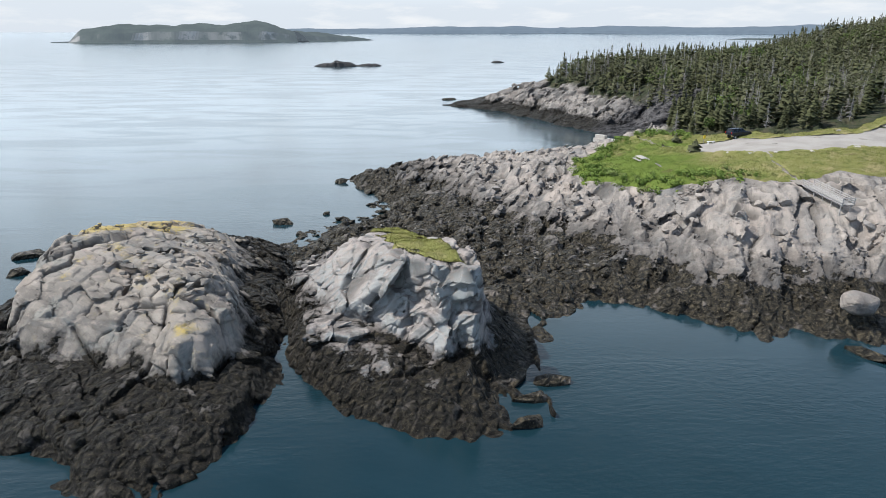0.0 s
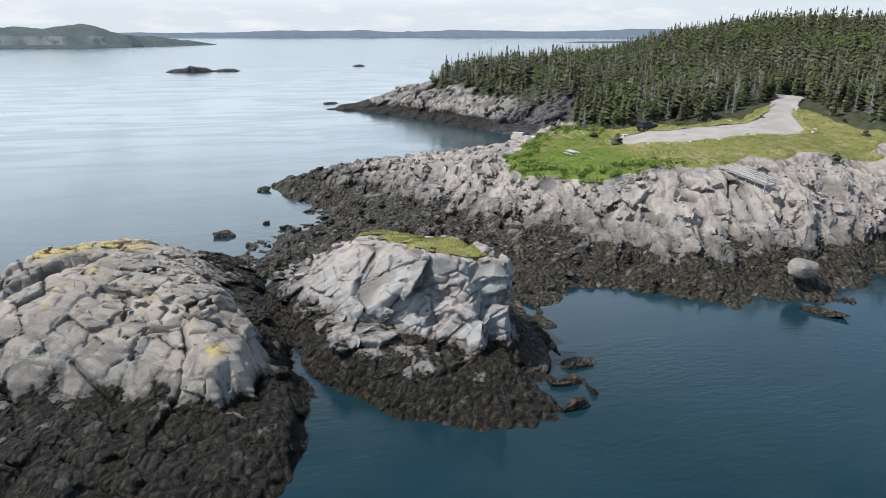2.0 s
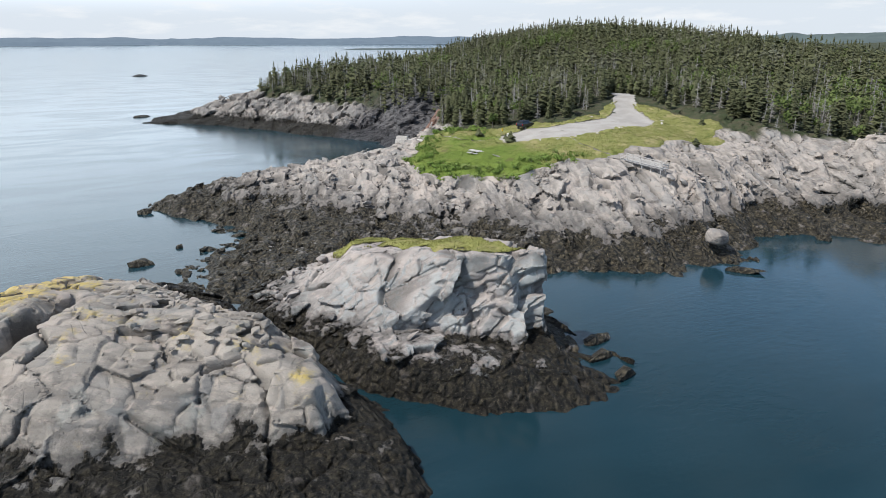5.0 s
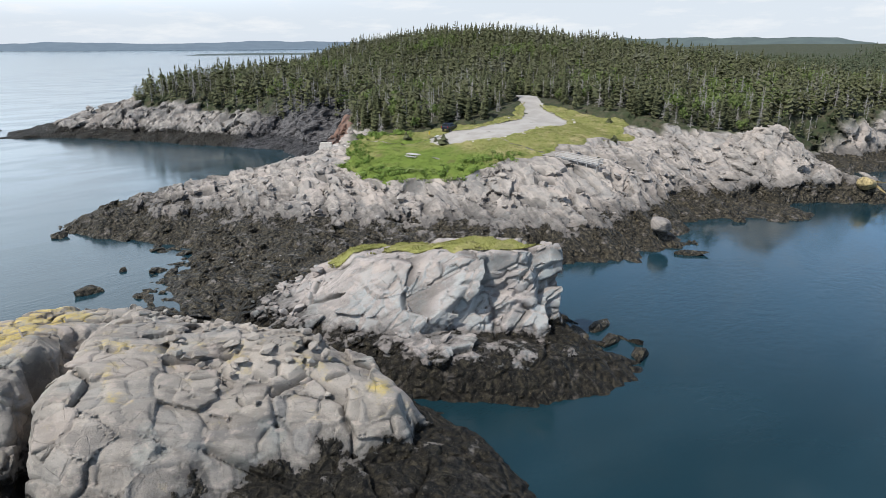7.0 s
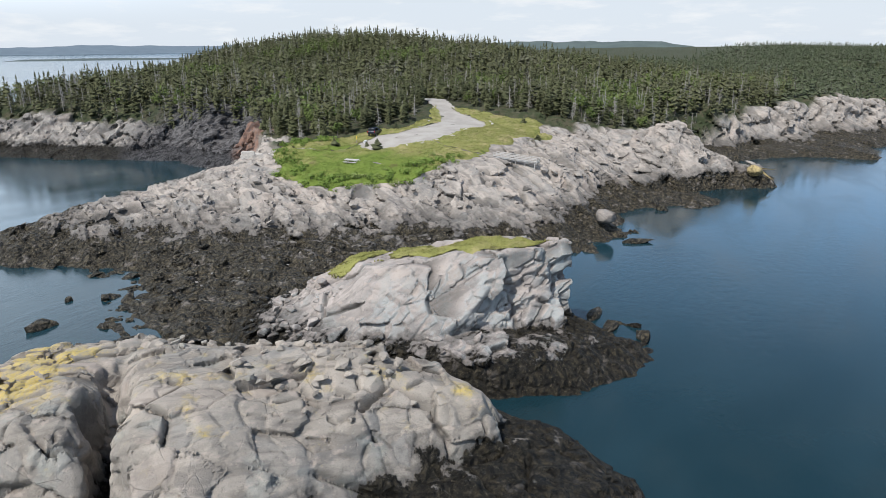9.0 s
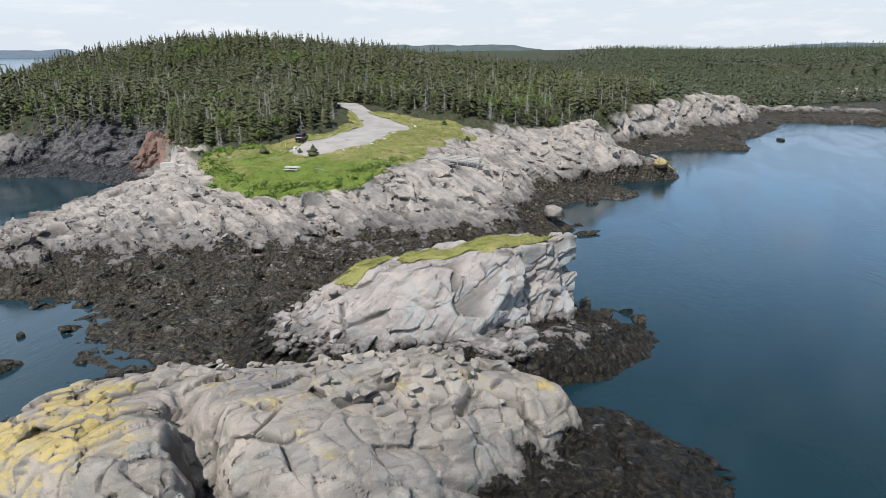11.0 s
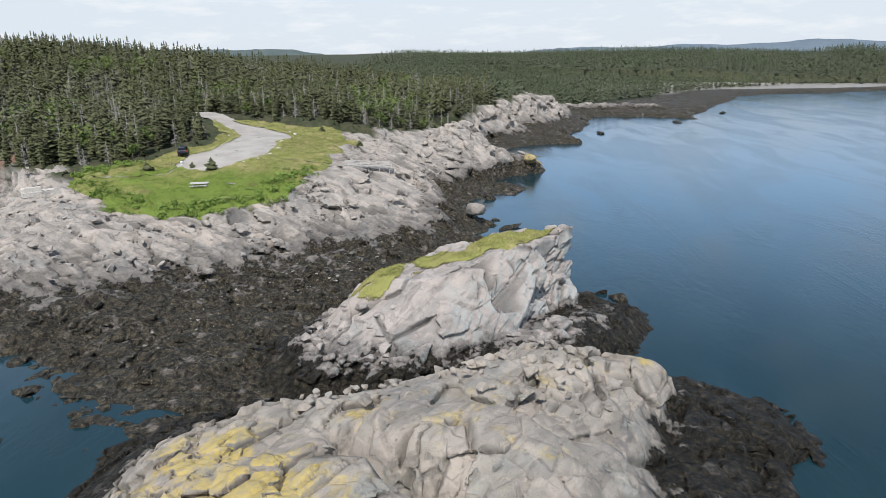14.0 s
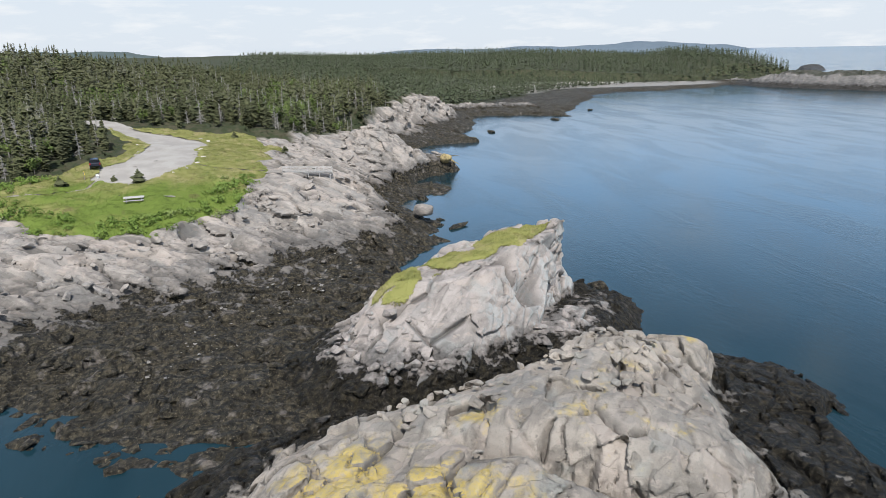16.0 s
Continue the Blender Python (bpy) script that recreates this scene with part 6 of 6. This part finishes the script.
# pale kerb stones along the car park's edge
for i, (x, y) in enumerate([(49.5, 112), (56, 109), (70.5, 110.5), (84.5, 111), (86.5, 113), (75, 124), (62, 108.8), (48.5, 113.2)]):
    ob = part("kerb_stone", boulder_bm(1400 + i, 0.75, 0.35, 0.3, 14, 0.1), M_CONCRETE)
    ob.location, ob.rotation_euler = (x, y, h_h(x, y) + 0.55), (0, 0, i * 1.3)
    tagged(ob, "pale stone marking the edge of the car park", "stone", "stones along the car park")
log = part("driftwood_log", boulder_bm(1420, 1.3, 0.16, 0.16, 16, 0.1), M_DEAD)
log.location, log.rotation_euler = (37.0, 110.4, h_h(37.0, 110.4) + 0.6), (0.0, -0.25, 1.9)
tagged(log, "bleached driftwood log lying in the grass", "log")


def shrub(x, y, high, wide, seed, label):
    v, f, s = spruce(seed, 9, 9, high, wide, 0.02, 0.08)
    root = tree_thing("shrub_spruce", v, f, s, M_NEEDLE, M_BARK, label, "shrub", "low spruces on the grass")
    root.location = (x, y, h_h(x, y) + 0.2)


shrub(45.4, 117.0, 2.5, 1.7, 1500, "low dark spruce bush in the grass beside the gravel")
shrub(46.5, 130.0, 2.0, 1.4, 1501, "low dark spruce bush beside the footpath")
shrub(47.5, 121.5, 1.0, 0.8, 1502, "little spruce bush beside the gravel")
shrub(92.0, 106.0, 1.6, 1.2, 1503, "low spruce bush at the far end of the grass")
shrub(74.0, 93.5, 1.2, 1.0, 1504, "low spruce bush among the rocks at the lawn's edge")

# ---- far off ----


def far_ridge(name, a, b, wide, profile, material, label, k, n=90, rough=0.12):
    """A long low landform from a to b; profile gives its height along the way (0..1)."""
    a, b = np.array(a, float), np.array(b, float)
    d = b - a
    side = np.array([-d[1], d[0]]) / np.linalg.norm(d)
    t = np.linspace(0, 1, n)
    rows = np.array([-1.0, -0.86, -0.74, -0.5, -0.2, 0.2, 0.6, 1.0])
    up = np.array([-0.05, 0.14, 0.55, 0.84, 1.0, 0.98, 0.7, -0.05])
    hgt = np.interp(t, [p for p, _ in profile], [q for _, q in profile])
    V = []
    for i in range(len(rows)):
        jag = 1 + rough * 2.2 * fbm(t * 60, t * 0 + i * 3.7, 6, k, 4)
        base = a[None] + t[:, None] * d[None] + side[None] * (rows[i] * wide * np.sqrt(np.clip(hgt / hgt.max(), 0.03, 1)) * (1 + 0.25 * fbm(t * 40, t * 0 + i, 5, k + 9, 3)))[:, None]
        V.append(np.column_stack([base, hgt * up[i] * jag + (0 if 0 < i < 7 else -2)]))
    V = np.concatenate(V)
    F = [(r * n + c, r * n + c + 1, (r + 1) * n + c + 1, (r + 1) * n + c) for r in range(len(rows) - 1) for c in range(n - 1)]
    return tagged(array_mesh(name, V, np.array(F), material), label, "land", kind="structure")


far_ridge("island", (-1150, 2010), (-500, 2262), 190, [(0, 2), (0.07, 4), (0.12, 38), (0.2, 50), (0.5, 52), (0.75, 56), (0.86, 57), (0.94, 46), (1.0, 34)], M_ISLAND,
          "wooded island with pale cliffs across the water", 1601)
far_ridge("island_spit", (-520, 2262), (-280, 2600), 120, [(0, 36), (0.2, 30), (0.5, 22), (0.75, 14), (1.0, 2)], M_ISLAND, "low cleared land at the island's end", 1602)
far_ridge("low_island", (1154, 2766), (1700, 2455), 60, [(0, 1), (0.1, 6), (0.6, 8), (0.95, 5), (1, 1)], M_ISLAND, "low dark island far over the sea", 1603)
far_ridge("islet", (-124, 652), (-84, 656), 9, [(0, 0.6), (0.25, 3.4), (0.5, 5.6), (0.75, 4.8), (1, 0.8)], M_DARKROCK, "bare dark rock islet in the bay", 1604, 40, 0.3)
far_ridge("islet", (-86, 658), (-60, 661), 6, [(0, 0.5), (0.4, 2.2), (0.8, 1.8), (1, 0.4)], M_DARKROCK, "low dark rock beside the islet", 1605, 30, 0.3)
far_ridge("islet", (52, 735), (66, 735), 5, [(0, 0.4), (0.4, 2.2), (1, 0.4)], M_DARKROCK, "small dark rock far out in the bay", 1606, 20, 0.3)
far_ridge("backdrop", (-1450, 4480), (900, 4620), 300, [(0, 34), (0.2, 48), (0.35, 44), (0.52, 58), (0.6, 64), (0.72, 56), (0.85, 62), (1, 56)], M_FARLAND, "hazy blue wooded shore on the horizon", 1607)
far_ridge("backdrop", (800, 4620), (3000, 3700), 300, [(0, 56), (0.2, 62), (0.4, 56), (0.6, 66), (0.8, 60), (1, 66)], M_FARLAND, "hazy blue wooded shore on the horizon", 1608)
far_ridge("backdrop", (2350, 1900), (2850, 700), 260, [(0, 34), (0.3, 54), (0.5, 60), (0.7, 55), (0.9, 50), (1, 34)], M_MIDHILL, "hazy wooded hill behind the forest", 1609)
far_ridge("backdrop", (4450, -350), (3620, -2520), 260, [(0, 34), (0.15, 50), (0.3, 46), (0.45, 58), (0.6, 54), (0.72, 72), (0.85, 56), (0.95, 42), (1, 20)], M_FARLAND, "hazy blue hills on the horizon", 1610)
far_ridge("rock_islet", (690, -545), (800, -625), 20, [(0, 0.6), (0.15, 2), (0.35, 3), (0.5, 6), (0.58, 2.6), (0.8, 2), (1, 0.6)], M_DARKROCK, "steep rock islet beyond the far head", 1611, 60, 0.6)

# low green scrub along the seaward edge of the grass
M_SCRUB = needle_material("green_scrub_leaves", (0.10, 0.165, 0.028), (0.135, 0.20, 0.04), (0.17, 0.22, 0.055), (0.2, 0.22, 0.09))
gx, gy, ga, gb = scatter(20, 62, 96, 142, 1.3, 1701)
gm = grass_mask(gx, gy)
ok = (gm > -0.3) & (gm < 5.5) & (gx < 50) & (ga < 0.55) & (road_mask(gx, gy) < -1.2) & (smooth_path(gx, gy, SIDE_PATH, 1.0) < -0.8) & (np.hypot(gx - 35.5, gy - 115.5) > 2.6)
gx, gy, ga, gb = gx[ok], gy[ok], ga[ok], gb[ok]
low = [leafy(90 + i, 0.6 + 0.08 * i, 0.95, 90, 0.45) for i in range(4)]
joined("green_scrub", low, gx, gy, lawn_top(gx, gy) - 0.15, 0.6 + 0.7 * gb, gb * 60, (ga * 7.2).astype(int) % 4, [M_SCRUB, M_BARK], "low bright green scrub at the edge of the grass", "shrubs")
